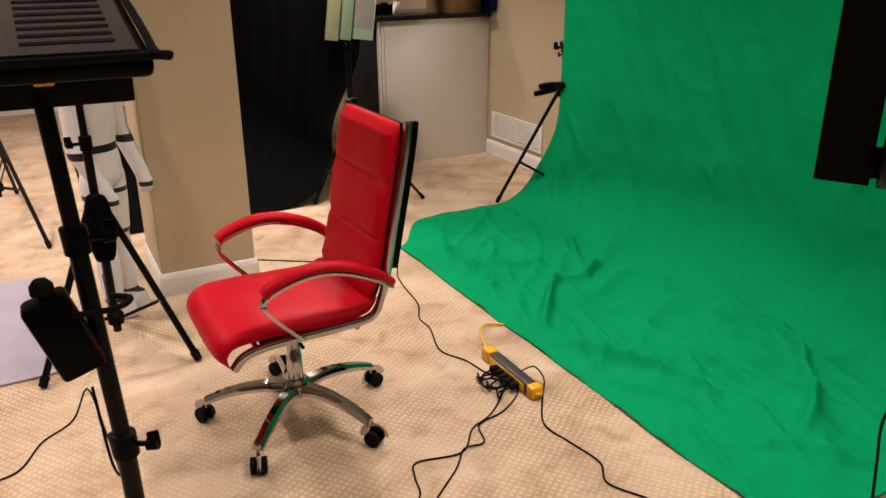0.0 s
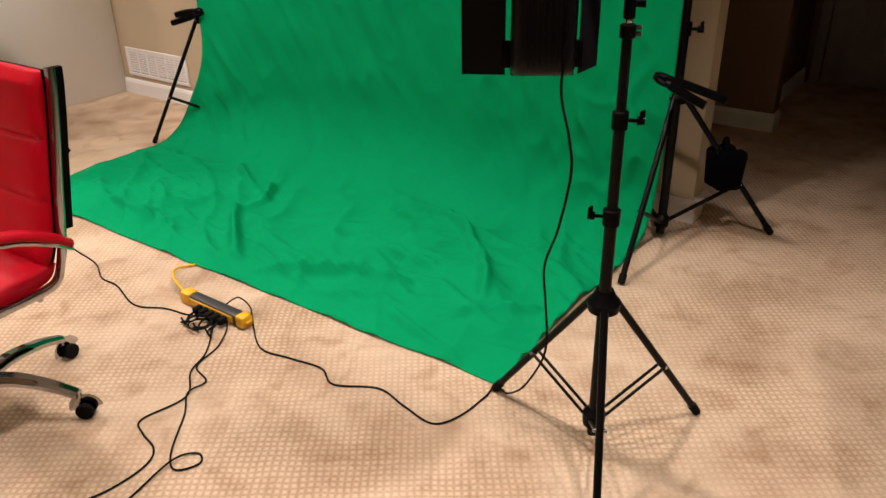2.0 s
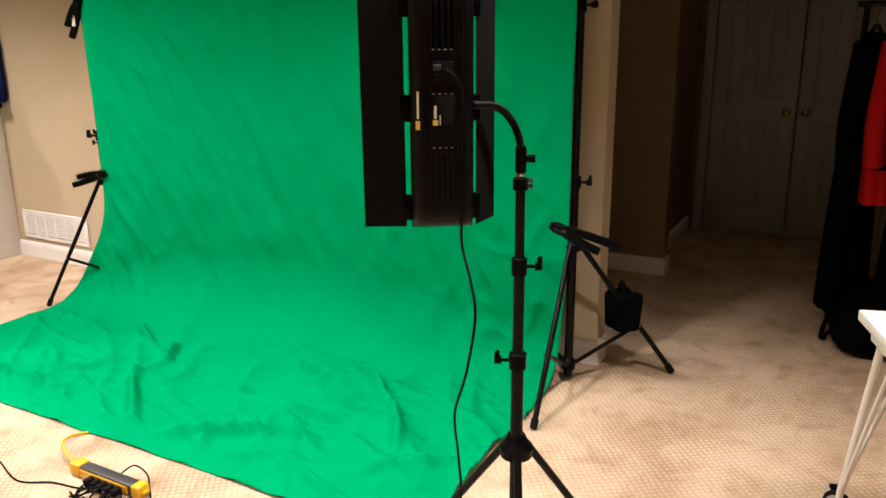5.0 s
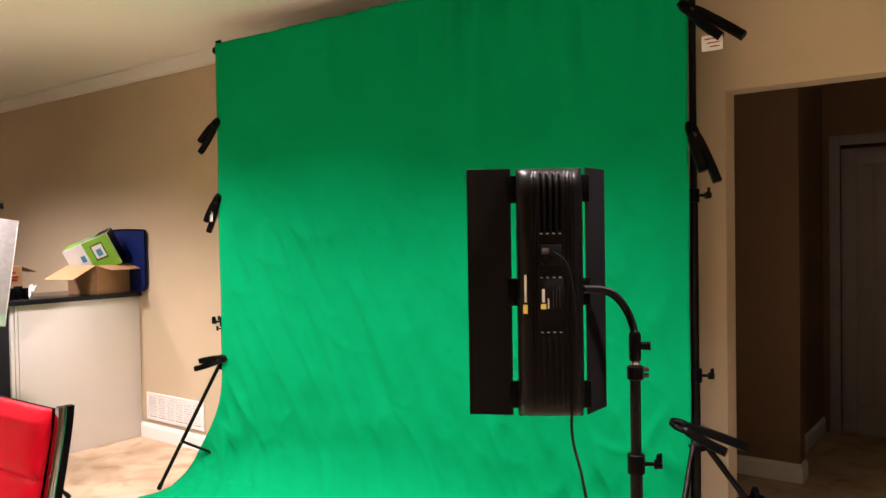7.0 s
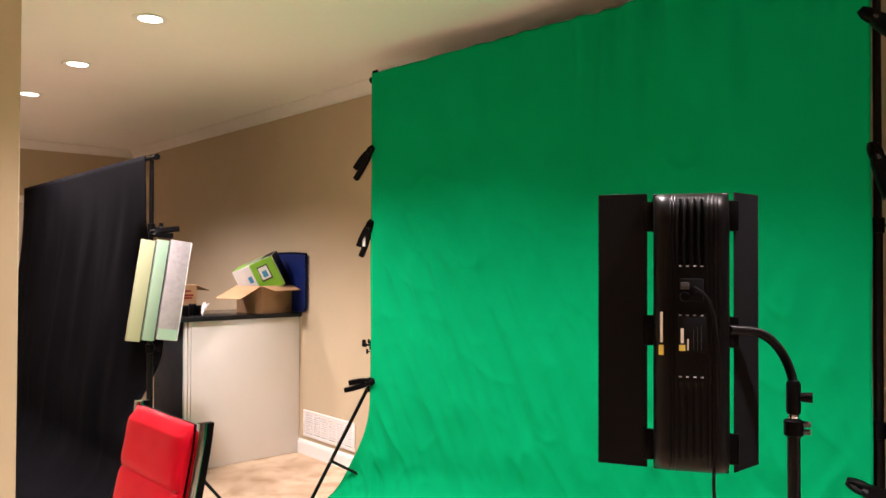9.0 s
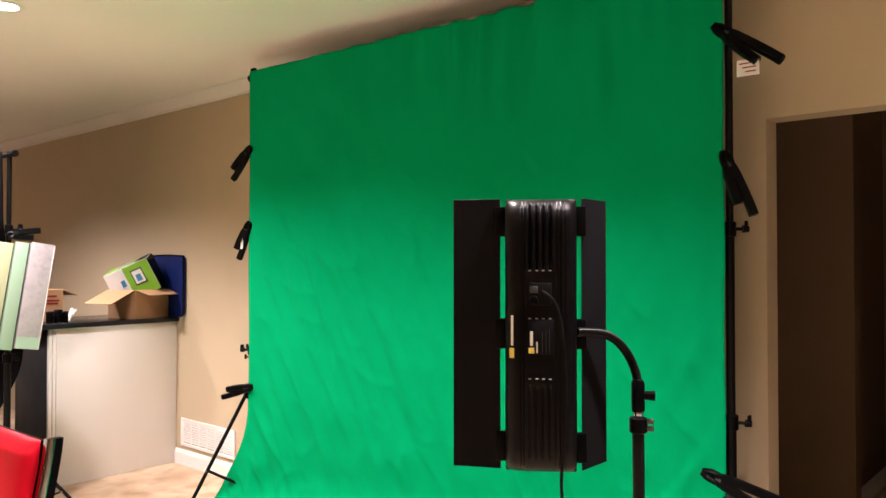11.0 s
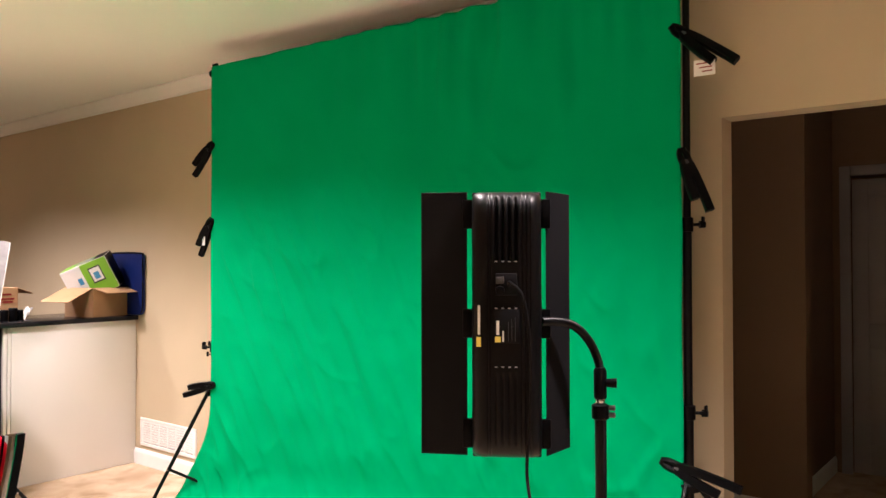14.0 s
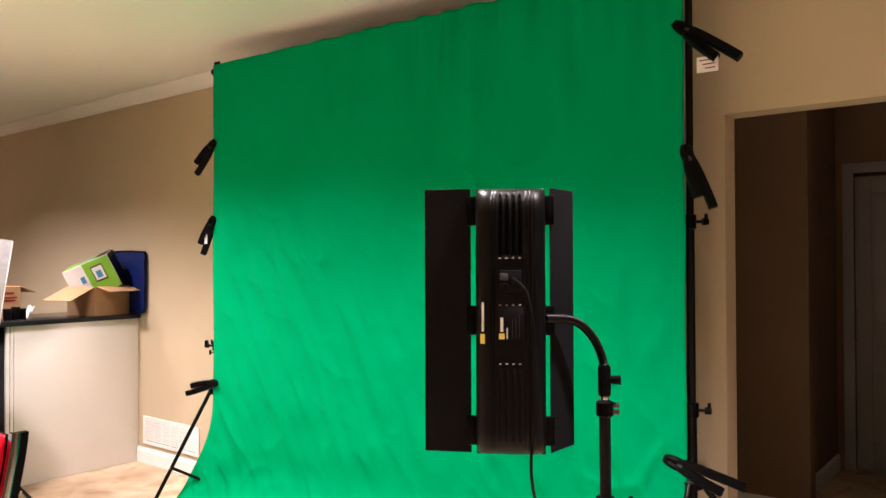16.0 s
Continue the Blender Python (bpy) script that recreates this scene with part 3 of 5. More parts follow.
for k in (0.0, 1.0):
    p = bar_v * k
    part("end_cap", rod(p + Vector((0, 0.03, 0)), p - Vector((0, 0.025, 0)), 0.021, seg=14), M["black"], bar_t)
    bm = rod(p + Vector((0, 0, 0.01)), p + Vector((0, 0, 0.045)), 0.005, seg=8)
    box((-0.007, -0.022, 0.04), (0.007, 0.022, 0.055), 0.004, m=Matrix.Translation(p), bm=bm)
    part("wing_screw", bm, M["black"], bar_t)


# ---- spring clamps ----
def spring_clamp(at, handle, face=(0, -1, 0), size=0.16, spread=0.35, label="black plastic spring clamp gripping the green fabric"):
    """A-shaped clamp: two handles, two jaws and a pivot; the handles point along handle."""
    t = thing("spring_clamp", at, 0, label, "clamp", "spring clamps")
    h = Vector(handle).normalized()
    s = Vector(face).cross(h).normalized()
    m = Matrix((s, h.cross(s) * -1, h)).transposed().to_4x4()
    for g in (-1, 1):
        turn = pose(0, 0, 0, 0, g * spread * 16, 0)
        line = [m @ (turn @ Vector((g * a, 0, z * size * (1.0 if g > 0 else 0.72)))) for a, z in ((0.004, -0.04), (0.010, 0.12), (0.013, 0.40), (0.014, 0.75), (0.013, 1.0))]
        part("handle", sweep(spline(line, 4), [(-0.013, -0.016), (0.013, -0.016), (0.017, 0), (0.013, 0.016), (-0.013, 0.016), (-0.017, 0)], face), M["black"], t)
        jaw = [m @ Vector((g * a, 0, z * size)) for a, z in ((0.010, 0.05), (0.012, -0.08), (0.010, -0.18), (0.003, -0.26))]
        part("jaw", sweep(spline(jaw, 4), ring(0.012, 8, 0.014), face), M["black"], t)
    part("pivot", rod(m @ Vector((0, -0.016, 0)), m @ Vector((0, 0.016, 0)), 0.009, seg=12), M["darkgrey"], t)
    part("tip_pad", rod(m @ Vector((-0.012, 0, -0.25 * size)), m @ Vector((0.012, 0, -0.25 * size)), 0.010, seg=10), M["rubber"], t)
    return t


LOOK = (-0.8, -0.55, 0)
spring_clamp((3.08, 4.20, 2.09), (0, 0.75, -0.62), LOOK, 0.19, 0.12)
spring_clamp((3.08, 4.195, 1.66), (0.0, 0.52, -0.82), LOOK, 0.18, 0.12)
spring_clamp((3.08, 4.20, 0.775), (-0.1, 0.95, -0.24), LOOK, 0.20, 0.10)
spring_clamp((3.16, 1.52, 2.26), (0.05, -0.75, -0.62), LOOK, 0.21, 0.2, "large black spring clamp with a paper tag")
spring_clamp((3.17, 1.52, 1.81), (0.0, -0.34, -0.9), LOOK, 0.19, 0.08)
spring_clamp((3.16, 1.555, 0.735), (0.05, -0.92, -0.30), LOOK, 0.22, 0.2, "large black spring clamp low on the backdrop stand")
for y, z in ((4.27, 1.00), (4.285, 0.94)):
    sc = thing("bar_screw", (3.14, y, z), 0, "small black wing screw on the stand", "screw", "stand screws")
    part("shaft", rod((0, -0.07, 0), (0, 0.0, 0), 0.004, seg=8), M["steel"], sc)
    part("wing", box((-0.004, -0.008, -0.014), (0.004, 0.008, 0.014), 0.003), M["black"], sc)
tag = thing("paper_tag", (3.155, 1.455, 2.135), 0, "small white printed paper tag on a clamp", "tag")
part("paper", box((-0.001, -0.045, -0.03), (0.001, 0.03, 0.025), 0.0005, 1), M["paper"], tag)
for k in range(3):
    part("print_bar", box((-0.0022, -0.035, 0.010 - k * 0.014), (-0.0012, 0.02 - 0.01 * k, 0.014 - k * 0.014)), M["seam"], tag)
tag2 = thing("paper_tag", (3.07, 4.225, 1.585), 0, "small white printed paper tag on a clamp", "tag")
part("paper", box((-0.001, -0.012, -0.03), (0.001, 0.014, 0.03), 0.0005, 1), M["paper"], tag2)

# sandbag on the right stand's leg
def puffy(sx, sy, sz, seed, dent=0.08, n=14, m=None):
    own = bmesh.new()
    bmesh.ops.create_uvsphere(own, u_segments=28, v_segments=n, radius=1)
    for v in own.verts:
        c = v.co
        p = Vector([math.copysign(abs(a) ** 0.55, a) for a in c])
        k = 1 + dent * noise.noise(c * 2.2 + Vector((seed, 0, 0))) + dent * 0.5 * noise.noise(c * 5 + Vector((0, seed, 0)))
        v.co = Vector((p.x * sx, p.y * sy, p.z * sz)) * k
    if m:
        bmesh.ops.transform(own, matrix=m, verts=own.verts)
    return own


bag = thing("sandbag", (3.49, 1.40, 0.20), -38, "black fabric sandbag slung over the stand's leg", "sandbag")
for y, lean in ((-0.034, 5), (0.034, -4)):
    part("pouch", box((-0.06, -0.030, -0.085), (0.06, 0.030, 0.085), 0.018, 3, pose(0.01, y, 0.12, 0, lean, 0)), M["blackcloth"], bag)
part("strap", tube([(-0.02, -0.05, 0.18), (0.0, 0.0, 0.245), (0.02, 0.05, 0.18)], 0.012), M["blackcloth"], bag)
clip = thing("white_clip", (3.555, 1.50, 0.125), 0, "small white plastic cord clip on the baseboard", "clip")
part("body", box((-0.012, -0.03, -0.012), (0.012, 0.02, 0.016), 0.008), M["plastic"], clip)

# ---- panel light on its stand ----
light_stand = tripod_stand("light_stand", (1.945, 1.238, 0), [(2.018, 1.60), (2.255, 1.047), (1.66, 1.09)], 0.487, 0.115,
                           [(0.0155, 0.722), (0.0135, 0.966), (0.0115, 1.165)], "black tripod light stand with folding braces on the carpet", 0.0105, 0.55, "", 113, True, 180, 0.8)
part("socket", lathe([(0.014, 1.148), (0.0175, 1.151), (0.0175, 1.177), (0.012, 1.18)], 16), M["black"], light_stand)
part("stud", lathe([(0.008, 1.178), (0.009, 1.18), (0.009, 1.194), (0.008, 1.196)], 16), M["chrome"], light_stand, "chrome stud")
for z in (1.158, 1.172):
    part("screw", rod((0.006, -0.014, z), (0.010, -0.027, z), 0.0055, seg=10), M["darkgrey"], light_stand)
part("neck_base", lathe([(0.0115, 1.19), (0.0128, 1.194), (0.0128, 1.246), (0.0095, 1.252)], 16), M["black"], light_stand)
part("neck_knob", rod((0.004, -0.011, 1.222), (0.012, -0.030, 1.222), 0.0085, 0.010, 12), M["black"], light_stand)

for o in light_stand.children_recursive:
    for v in o.data.vertices:
        k = max(v.co.z - 0.5, 0) / 0.7
        v.co.x -= 0.030 * k
        v.co.y -= 0.012 * k

PANEL_AT, PANEL_TURN = (1.709, 1.312, 1.344), -56.0
panel = thing("panel_light", PANEL_AT, PANEL_TURN, "black studio panel light with ribbed back and open barn doors", "studio light")
panel.matrix_world = pose(*PANEL_AT, 0, 0, PANEL_TURN) @ Matrix.Diagonal((1.055, 1.05, 1.04, 1))
SLOTS = (-0.0188, -0.0073, 0.0042, 0.0157)


def housing_point(u, v):
    """The lamp's moulded back: flat spine, rounded cheeks, ends rolled over, vertical grooves, four deep vent slots."""
    x, z = -0.062 + 0.124 * u, -0.242 + 0.484 * v
    cheek, end = max(0.0, (abs(x) - 0.036) / 0.026), max(0.0, (abs(z) - 0.192) / 0.050)
    y = -0.010 + 0.034 * (1 - max(0.0, 1 - cheek ** 2.2) ** 0.5) + 0.046 * (1 - max(0.0, 1 - end ** 2.4) ** 0.5)
    for c in (-0.033, -0.028, 0.026, 0.033, 0.040):
        y += 0.0016 * math.exp(-((x - c) / 0.0011) ** 2) * (1 - smooth(0.95, 1.0, end))
    for c in SLOTS:
        deep = smooth(0.116, 0.122, z) * (1 - smooth(0.226, 0.231, z))
        low = smooth(-0.215, -0.20, z) * (1 - smooth(-0.09, -0.082, z))
        y += (0.007 * deep + 0.0022 * low) * math.exp(-((x - c) / 0.0026) ** 4)
    return Vector((x, y, z))


bm = sheet(150, 110, housing_point)
box((-0.0617, 0.034, -0.2417), (0.0617, 0.07, 0.2417), 0.002, bm=bm)
part("housing", bm, M["housing"], panel, "grooved black moulded housing", angle=55)
for x in SLOTS:
    for z in (0.115, 0.032, -0.072):
        part("vent_dot", box((x - 0.0024, -0.0112, z - 0.0011), (x + 0.0024, -0.0098, z + 0.0011), 0.0004, 1), M["grey"], panel)
part("socket_plate", box((-0.02, -0.0135, 0.055), (0.018, -0.009, 0.094), 0.002), M["matt"], panel)
part("rocker_switch", box((-0.019, -0.018, 0.076), (-0.005, -0.0128, 0.088), 0.0015), M["darkgrey"], panel)
part("dial", lathe([(0.008, 0), (0.0075, 0.012), (0.006, 0.013)], 14, along((-0.012, -0.012, 0.064), (-0.012, -1, 0.064))), M["black"], panel)
plate = part("label_plate", box((-0.022, -0.0115, -0.064), (0.022, -0.0098, -0.004), 0.001), M["matt"], panel, "black rating plate with pale print")
plate.location = (0, 0, 0.034)
part("logo_patch", box((-0.021, -0.0128, -0.062), (-0.011, -0.0117, -0.052)), M["logo"], plate)
part("logo_bar", box((-0.0185, -0.0128, -0.049), (-0.0135, -0.0117, -0.024)), M["paper"], plate)
part("model_bar", box((-0.008, -0.0128, -0.061), (-0.0055, -0.0117, -0.042)), M["paper"], plate)
for k in range(3):
    part("print_bar", box((0.002 + 0.006 * k, -0.0128, -0.060), (0.0028 + 0.006 * k, -0.0117, -0.026 + 0.004 * k)), M["darkgrey"], plate)
part("side_logo", box((-0.0045, -0.0007, -0.0085), (0.0045, 0.0007, 0.0085), m=pose(-0.0495, -0.0072, -0.028, 0, 0, -32)), M["logo"], panel, "small yellow maker's patch")
part("side_mark", box((-0.0022, -0.0007, -0.026), (0.0022, 0.0007, 0.026), m=pose(-0.0490, -0.0074, 0.011, 0, 0, -32)), M["paper"], panel, "pale maker's mark")
part("diffuser", box((-0.056, 0.0705, -0.234), (0.056, 0.0725, 0.234)), M["panelglow"], panel, "glowing white diffuser")


def barn_door(side, swing, width=0.086):
    d = part("barn_door", box((0, -0.0009, -0.2445), (width, 0.0009, 0.2445), 0.0005, 1), M["matt"], panel, "flat black barn door")
    d.matrix_local = pose(side * 0.072, 0.055, 0, 0, 0, swing)
    for z in (0.203, 0.0, -0.203):
        part("hinge", box((min(side * 0.061, side * 0.080), 0.050, z - 0.027), (max(side * 0.061, side * 0.080), 0.058, z + 0.027), 0.002), M["black"], panel)
    return d


barn_door(-1, 174)
barn_door(1, 56)
bpy.context.view_layer.update()
ww = panel.matrix_world.copy()
neck = [ww.inverted() @ Vector(p) for p in ((1.915, 1.226, 1.24), (1.912, 1.229, 1.265), (1.895, 1.236, 1.300), (1.865, 1.246, 1.330), (1.83, 1.258, 1.345))]
line = spline(neck + [Vector((0.062, 0.03, 0.006))], 14)
bm = bmesh.new()
for k, (p, q) in enumerate(zip(line, line[1:])):
    rod(p, q, 0.0085, 0.0072, 10, bm)
part("gooseneck", bm, M["steel"], panel, "black ribbed gooseneck arm")


def cable(name, points, r=0.0030, mat=None, label="thin black power cable lying on the carpet", up=(0, 0, 1), category="cable"):
    """A cable through the points; its lowest line rests on the floor."""
    pts = [Vector((p[0], p[1], p[2] if len(p) > 2 else r + 0.001)) for p in points]
    o = Vector((pts[0].x, pts[0].y, 0))
    t = thing(name, o, 0, label, category)
    part("cord", tube([p - o for p in pts], r, 7, 8, up), mat or M["rubber"], t)
    return t


sock = ww @ Vector((0.005, -0.03, 0.078))
cable("lamp_cable", [ww @ Vector((0.004, -0.013, 0.072)), sock, ww @ Vector((0.028, -0.036, 0.05)), ww @ Vector((0.040, -0.03, -0.04)), ww @ Vector((0.040, -0.02, -0.14)), ww @ Vector((0.034, -0.006, -0.26)),
                     (1.674, 1.231, 0.997), (1.65, 1.21, 0.93), (1.704, 1.258, 0.777), (1.786, 1.33, 0.626), (1.762, 1.31, 0.543), (1.742, 1.292, 0.455), (1.77, 1.32, 0.36), (1.88, 1.43, 0.17), (1.97, 1.53, 0.05), (2.03, 1.585), (2.02, 1.612), (1.979, 1.608)], 0.0030, label="thin black power cable hanging from the panel light", up=(0.35, 0.94, 0))
cable("power_cable", [(1.979, 1.608), (1.851, 1.622), (1.774, 1.669), (1.79, 1.787), (1.816, 1.912), (1.751, 2.045), (1.794, 2.138), (1.777, 2.267), (1.764, 2.395), (1.86, 2.541), (1.905, 2.60, 0.03), (1.90, 2.655, 0.055), (1.865, 2.69, 0.03)])
cable("power_cable", [(1.30, 4.35), (1.60, 4.15), (1.80, 4.05), (1.913, 3.928), (1.865, 3.78), (1.838, 3.642), (1.813, 3.451), (1.753, 3.316), (1.749, 3.206), (1.697, 3.017), (1.746, 2.896), (1.768, 2.777), (1.80, 2.72, 0.02)])
cable("power_cable", [(1.80, 2.68, 0.02), (1.75, 2.63), (1.638, 2.53), (1.538, 2.483), (1.443, 2.386), (1.296, 2.407), (1.258, 2.347), (1.236, 2.266), (1.181, 2.226), (1.073, 2.225), (0.966, 2.258), (0.80, 2.30), (0.6, 2.28)])
cable("power_cable", [(1.81, 2.62, 0.02), (1.77, 2.58), (1.68, 2.523), (1.569, 2.492), (1.533, 2.4), (1.456, 2.393, 0.009), (1.387, 2.321), (1.253, 2.21), (1.215, 2.142), (1.271, 2.106), (1.295, 2.144), (1.234, 2.175, 0.010), (1.089, 2.155), (0.941, 2.122), (0.75, 2.10)])

# ---- power strip ----
strip = thing("power_strip", (1.835, 2.705, 0), -90.5, "black and yellow power strip full of black plugs", "power strip")
part("body", box((-0.132, -0.022, 0.006), (0.132, 0.022, 0.046), 0.006), M["darkgrey"], strip, "grey metal body")
for s in (-1, 1):
    e = part("end_cap", box((min(s * 0.13, s * 0.185), -0.026, 0.0), (max(s * 0.13, s * 0.172), 0.026, 0.050), 0.010), M["yellow"], strip, "yellow end cap")
    part("hook", box((min(s * 0.168, s * 0.182), -0.012, 0.02), (max(s * 0.168, s * 0.182), 0.012, 0.03), 0.004), M["yellow"], e)
part("outlet_strip", box((-0.12, -0.029, 0.012), (0.12, -0.025, 0.042), 0.002), M["yellow"], strip, "yellow outlet strip")
for k in range(5):
    x = -0.05 + k * 0.034
    p = part("plug", box((x - 0.011, -0.065, 0.012), (x + 0.011, -0.029, 0.038), 0.006), M["rubber"], strip)
    part("cord", tube([(x, -0.062, 0.025), (x + 0.01, -0.10, 0.02), (x + 0.03 * (-1) ** k, -0.125, 0.012), (x - 0.03, -0.10, 0.006)], 0.0036), M["rubber"], p)
part("coil", tube([(0.03 + 0.045 * math.cos(a), -0.10 + 0.04 * math.sin(a), 0.008 + 0.0025 * a) for a in [k * 0.6 for k in range(18)]], 0.0036, 4), M["rubber"], strip, "coiled black cord")
cable("yellow_cable", [(1.835, 2.88, 0.03), (1.86, 2.965, 0.04), (1.905, 3.05, 0.035), (1.971, 3.107, 0.015), (2.04, 3.09, 0.006)], 0.0055, M["yellow"], "thick yellow extension cable from the power strip")

# ---- red office chair ----
chair = thing("office_chair", (1.055, 2.835, 0), 181, "red leather office chair with chrome arms and star base", "office chair")

SEAT_W = 0.225
SEAT_LINE = spline([(0.285, 0, 0.365), (0.290, 0, 0.400), (0.262, 0, 0.428), (0.16, 0, 0.436), (0.0, 0, 0.432), (-0.12, 0, 0.432), (-0.195, 0, 0.452), (-0.228, 0, 0.485)], 6)
BACK_LINE = spline([(-0.205, 0, 0.470), (-0.232, 0, 0.53), (-0.248, 0, 0.62), (-0.258, 0, 0.73), (-0.270, 0, 0.845), (-0.280, 0, 0.94), (-0.284, 0, 1.012)], 8)


def padded(name, line, width, thick, seams, parent, mat):
    """A leather pad along a side line, quilted into sections by seams (0 to 1)."""
    n = len(line)
    cum = [0.0]
    for a, b in zip(line, line[1:]):
        cum.append(cum[-1] + (b - a).length)
    cuts = [0.0, *seams, 1.0]

    def at(t):
        s = t * cum[-1]
        i = max(k for k in range(n) if cum[k] <= s + 1e-9)
        i = min(i, n - 2)
        k = (s - cum[i]) / max(cum[i + 1] - cum[i], 1e-9)
        d = (line[i + 1] - line[i]).normalized()
        return line[i].lerp(line[i + 1], k), Vector((d.z, 0, -d.x))

    own = bmesh.new()
    nu, nv = 22, 90
    front, rear = [], []
    for j in range(nv + 1):
        t = j / nv
        p, nrm = at(t)
        i = max(k for k in range(len(cuts) - 1) if cuts[k] <= t + 1e-9)
        w = (t - cuts[i]) / (cuts[i + 1] - cuts[i])
        puff = (1 - abs(2 * w - 1) ** 5) ** 0.5
        rowf, rowr = [], []
        for k in range(nu + 1):
            u = 2 * k / nu - 1
            e = (1 - abs(u) ** 6) ** 0.5
            end = min(1.0, 12 * min(t, 1 - t) + 0.35)
            q = p + Vector((0, u * width * (0.965 + 0.035 * min(1, 10 * (1 - t)) * min(1, 10 * t + 0.2)), 0))
            lift = thick * (0.45 + 0.55 * puff) * (0.25 + 0.75 * e) * end + 0.0025 * noise.noise(Vector((u * 2, t * 9, len(seams))))
            rowf.append(own.verts.new(q + nrm * lift))
            rowr.append(own.verts.new(q - nrm * 0.012 * e))
        front.append(rowf)
        rear.append(rowr)
    for g, flip in ((front, 1), (rear, 0)):
        for j in range(nv):
            for k in range(nu):
                own.faces.new((g[j][k], g[j][k + 1], g[j + 1][k + 1], g[j + 1][k]))
    for j in range(nv):
        for k in (0, nu):
            own.faces.new((front[j][k], front[j + 1][k], rear[j + 1][k], rear[j][k]))
    for j in (0, nv):
        for k in range(nu):
            own.faces.new((front[j][k], front[j][k + 1], rear[j][k + 1], rear[j][k]))
    o = part(name, own, mat, parent, angle=60)
    for s in seams:
        p, nrm = at(s)
        part("seam", tube([p + nrm * thick * 0.42 + Vector((0, y, 0)) for y in (-width * 0.96, 0, width * 0.96)], 0.0026, 4, 6), M["seam"], o)
    return o


padded("seat", SEAT_LINE[::-1], SEAT_W, -0.045, [], chair, M["red"])
padded("backrest", BACK_LINE, 0.212, 0.040, [0.36, 0.68], chair, M["red"])
part("back_shell", sheet(10, 24, lambda u, v: BACK_LINE[int(v * (len(BACK_LINE) - 1))] + Vector((-0.018, (2 * u - 1) * 0.205, 0))), M["black"], chair, "black rear shell").modifiers.new("t", "SOLIDIFY").thickness = 0.008
for s in (-1, 1):
    y = s * 0.228
    rail = [(-0.296, y, 1.022), (-0.294, y, 0.96), (-0.284, y, 0.845), (-0.270, y, 0.71), (-0.258, y, 0.58), (-0.240, y, 0.485), (-0.200, y, 0.432), (-0.10, y, 0.420), (0.05, y, 0.417), (0.18, y, 0.412), (0.245, y, 0.396), (0.278, y, 0.362)]
    part("side_rail", sweep(spline(rail, 6), [(-0.011, -0.009), (-0.007, -0.012), (0.007, -0.012), (0.011, -0.009), (0.011, 0.009), (0.007, 0.012), (-0.007, 0.012), (-0.011, 0.009)], (0, 1, 0)), M["chrome"], chair, "polished chrome side rail")
    rear = [(x - 0.021, y, z) for x, y, z in rail[:5]]
    part("back_edge", sweep(spline(rear, 6), [(-0.010, -0.010), (0.010, -0.010), (0.010, 0.010), (-0.010, 0.010)], (0, 1, 0)), M["black"], chair, "black edge of the rear shell")
    ya = s * 0.262
    top = [(-0.262, s * 0.240, 0.562), (-0.20, ya, 0.600), (-0.08, ya, 0.634), (0.05, ya, 0.640), (0.15, ya, 0.612), (0.180, ya, 0.588)]
    part("arm_pad", sweep(spline(top, 7), ring(0.024, 12, 0.016), (0, 0, 1)), M["red"], chair, "padded red leather armrest")
    low = [(-0.268, s * 0.240, 0.545), (-0.20, ya, 0.580), (-0.08, ya, 0.613), (0.05, ya, 0.619), (0.15, ya, 0.591), (0.184, ya, 0.560), (0.165, ya, 0.52), (0.09, s * 0.252, 0.435), (0.07, s * 0.240, 0.415)]
    part("arm_frame", sweep(spline(low, 7), [(-0.013, -0.005), (0.013, -0.005), (0.014, 0.0), (0.013, 0.005), (-0.013, 0.005), (-0.014, 0)], (0, 0, 1)), M["chrome"], chair, "curved chrome arm frame")
for o in chair.children:
    if o.name.split(".")[0] in ("seat", "backrest", "back_shell", "back_edge", "side_rail", "arm_pad", "arm_frame"):
        for one in (o, *o.children):
            for v in one.data.vertices:
                back = min(max(-v.co.x / 0.25, 0), 1)
                if o.name.startswith("arm"):
                    v.co.z -= 0.022 * back
                v.co.x += 0.052 * back * min(max(1 - (v.co.z - 0.47) / 0.55, 0), 1) - 0.03
for x in (-0.14, 0.17):
    part("cross_bar", rod((x, -0.225, 0.402), (x, 0.225, 0.402), 0.009, seg=10), M["chrome"], chair)
part("tilt_box", box((-0.10, -0.075, 0.335), (0.13, 0.075, 0.402), 0.012), M["black"], chair, "black tilt mechanism")
part("lever", rod((0.03, 0.07, 0.372), (0.03, 0.20, 0.366), 0.006, seg=8), M["black"], chair)
part("gas_lift", lathe([(0.026, 0.13), (0.026, 0.24), (0.023, 0.245), (0.023, 0.35)], 18), M["chrome"], chair, "chrome gas lift")
part("base_hub", lathe([(0.040, 0.095), (0.048, 0.11), (0.046, 0.14), (0.034, 0.155)], 20), M["chrome"], chair)


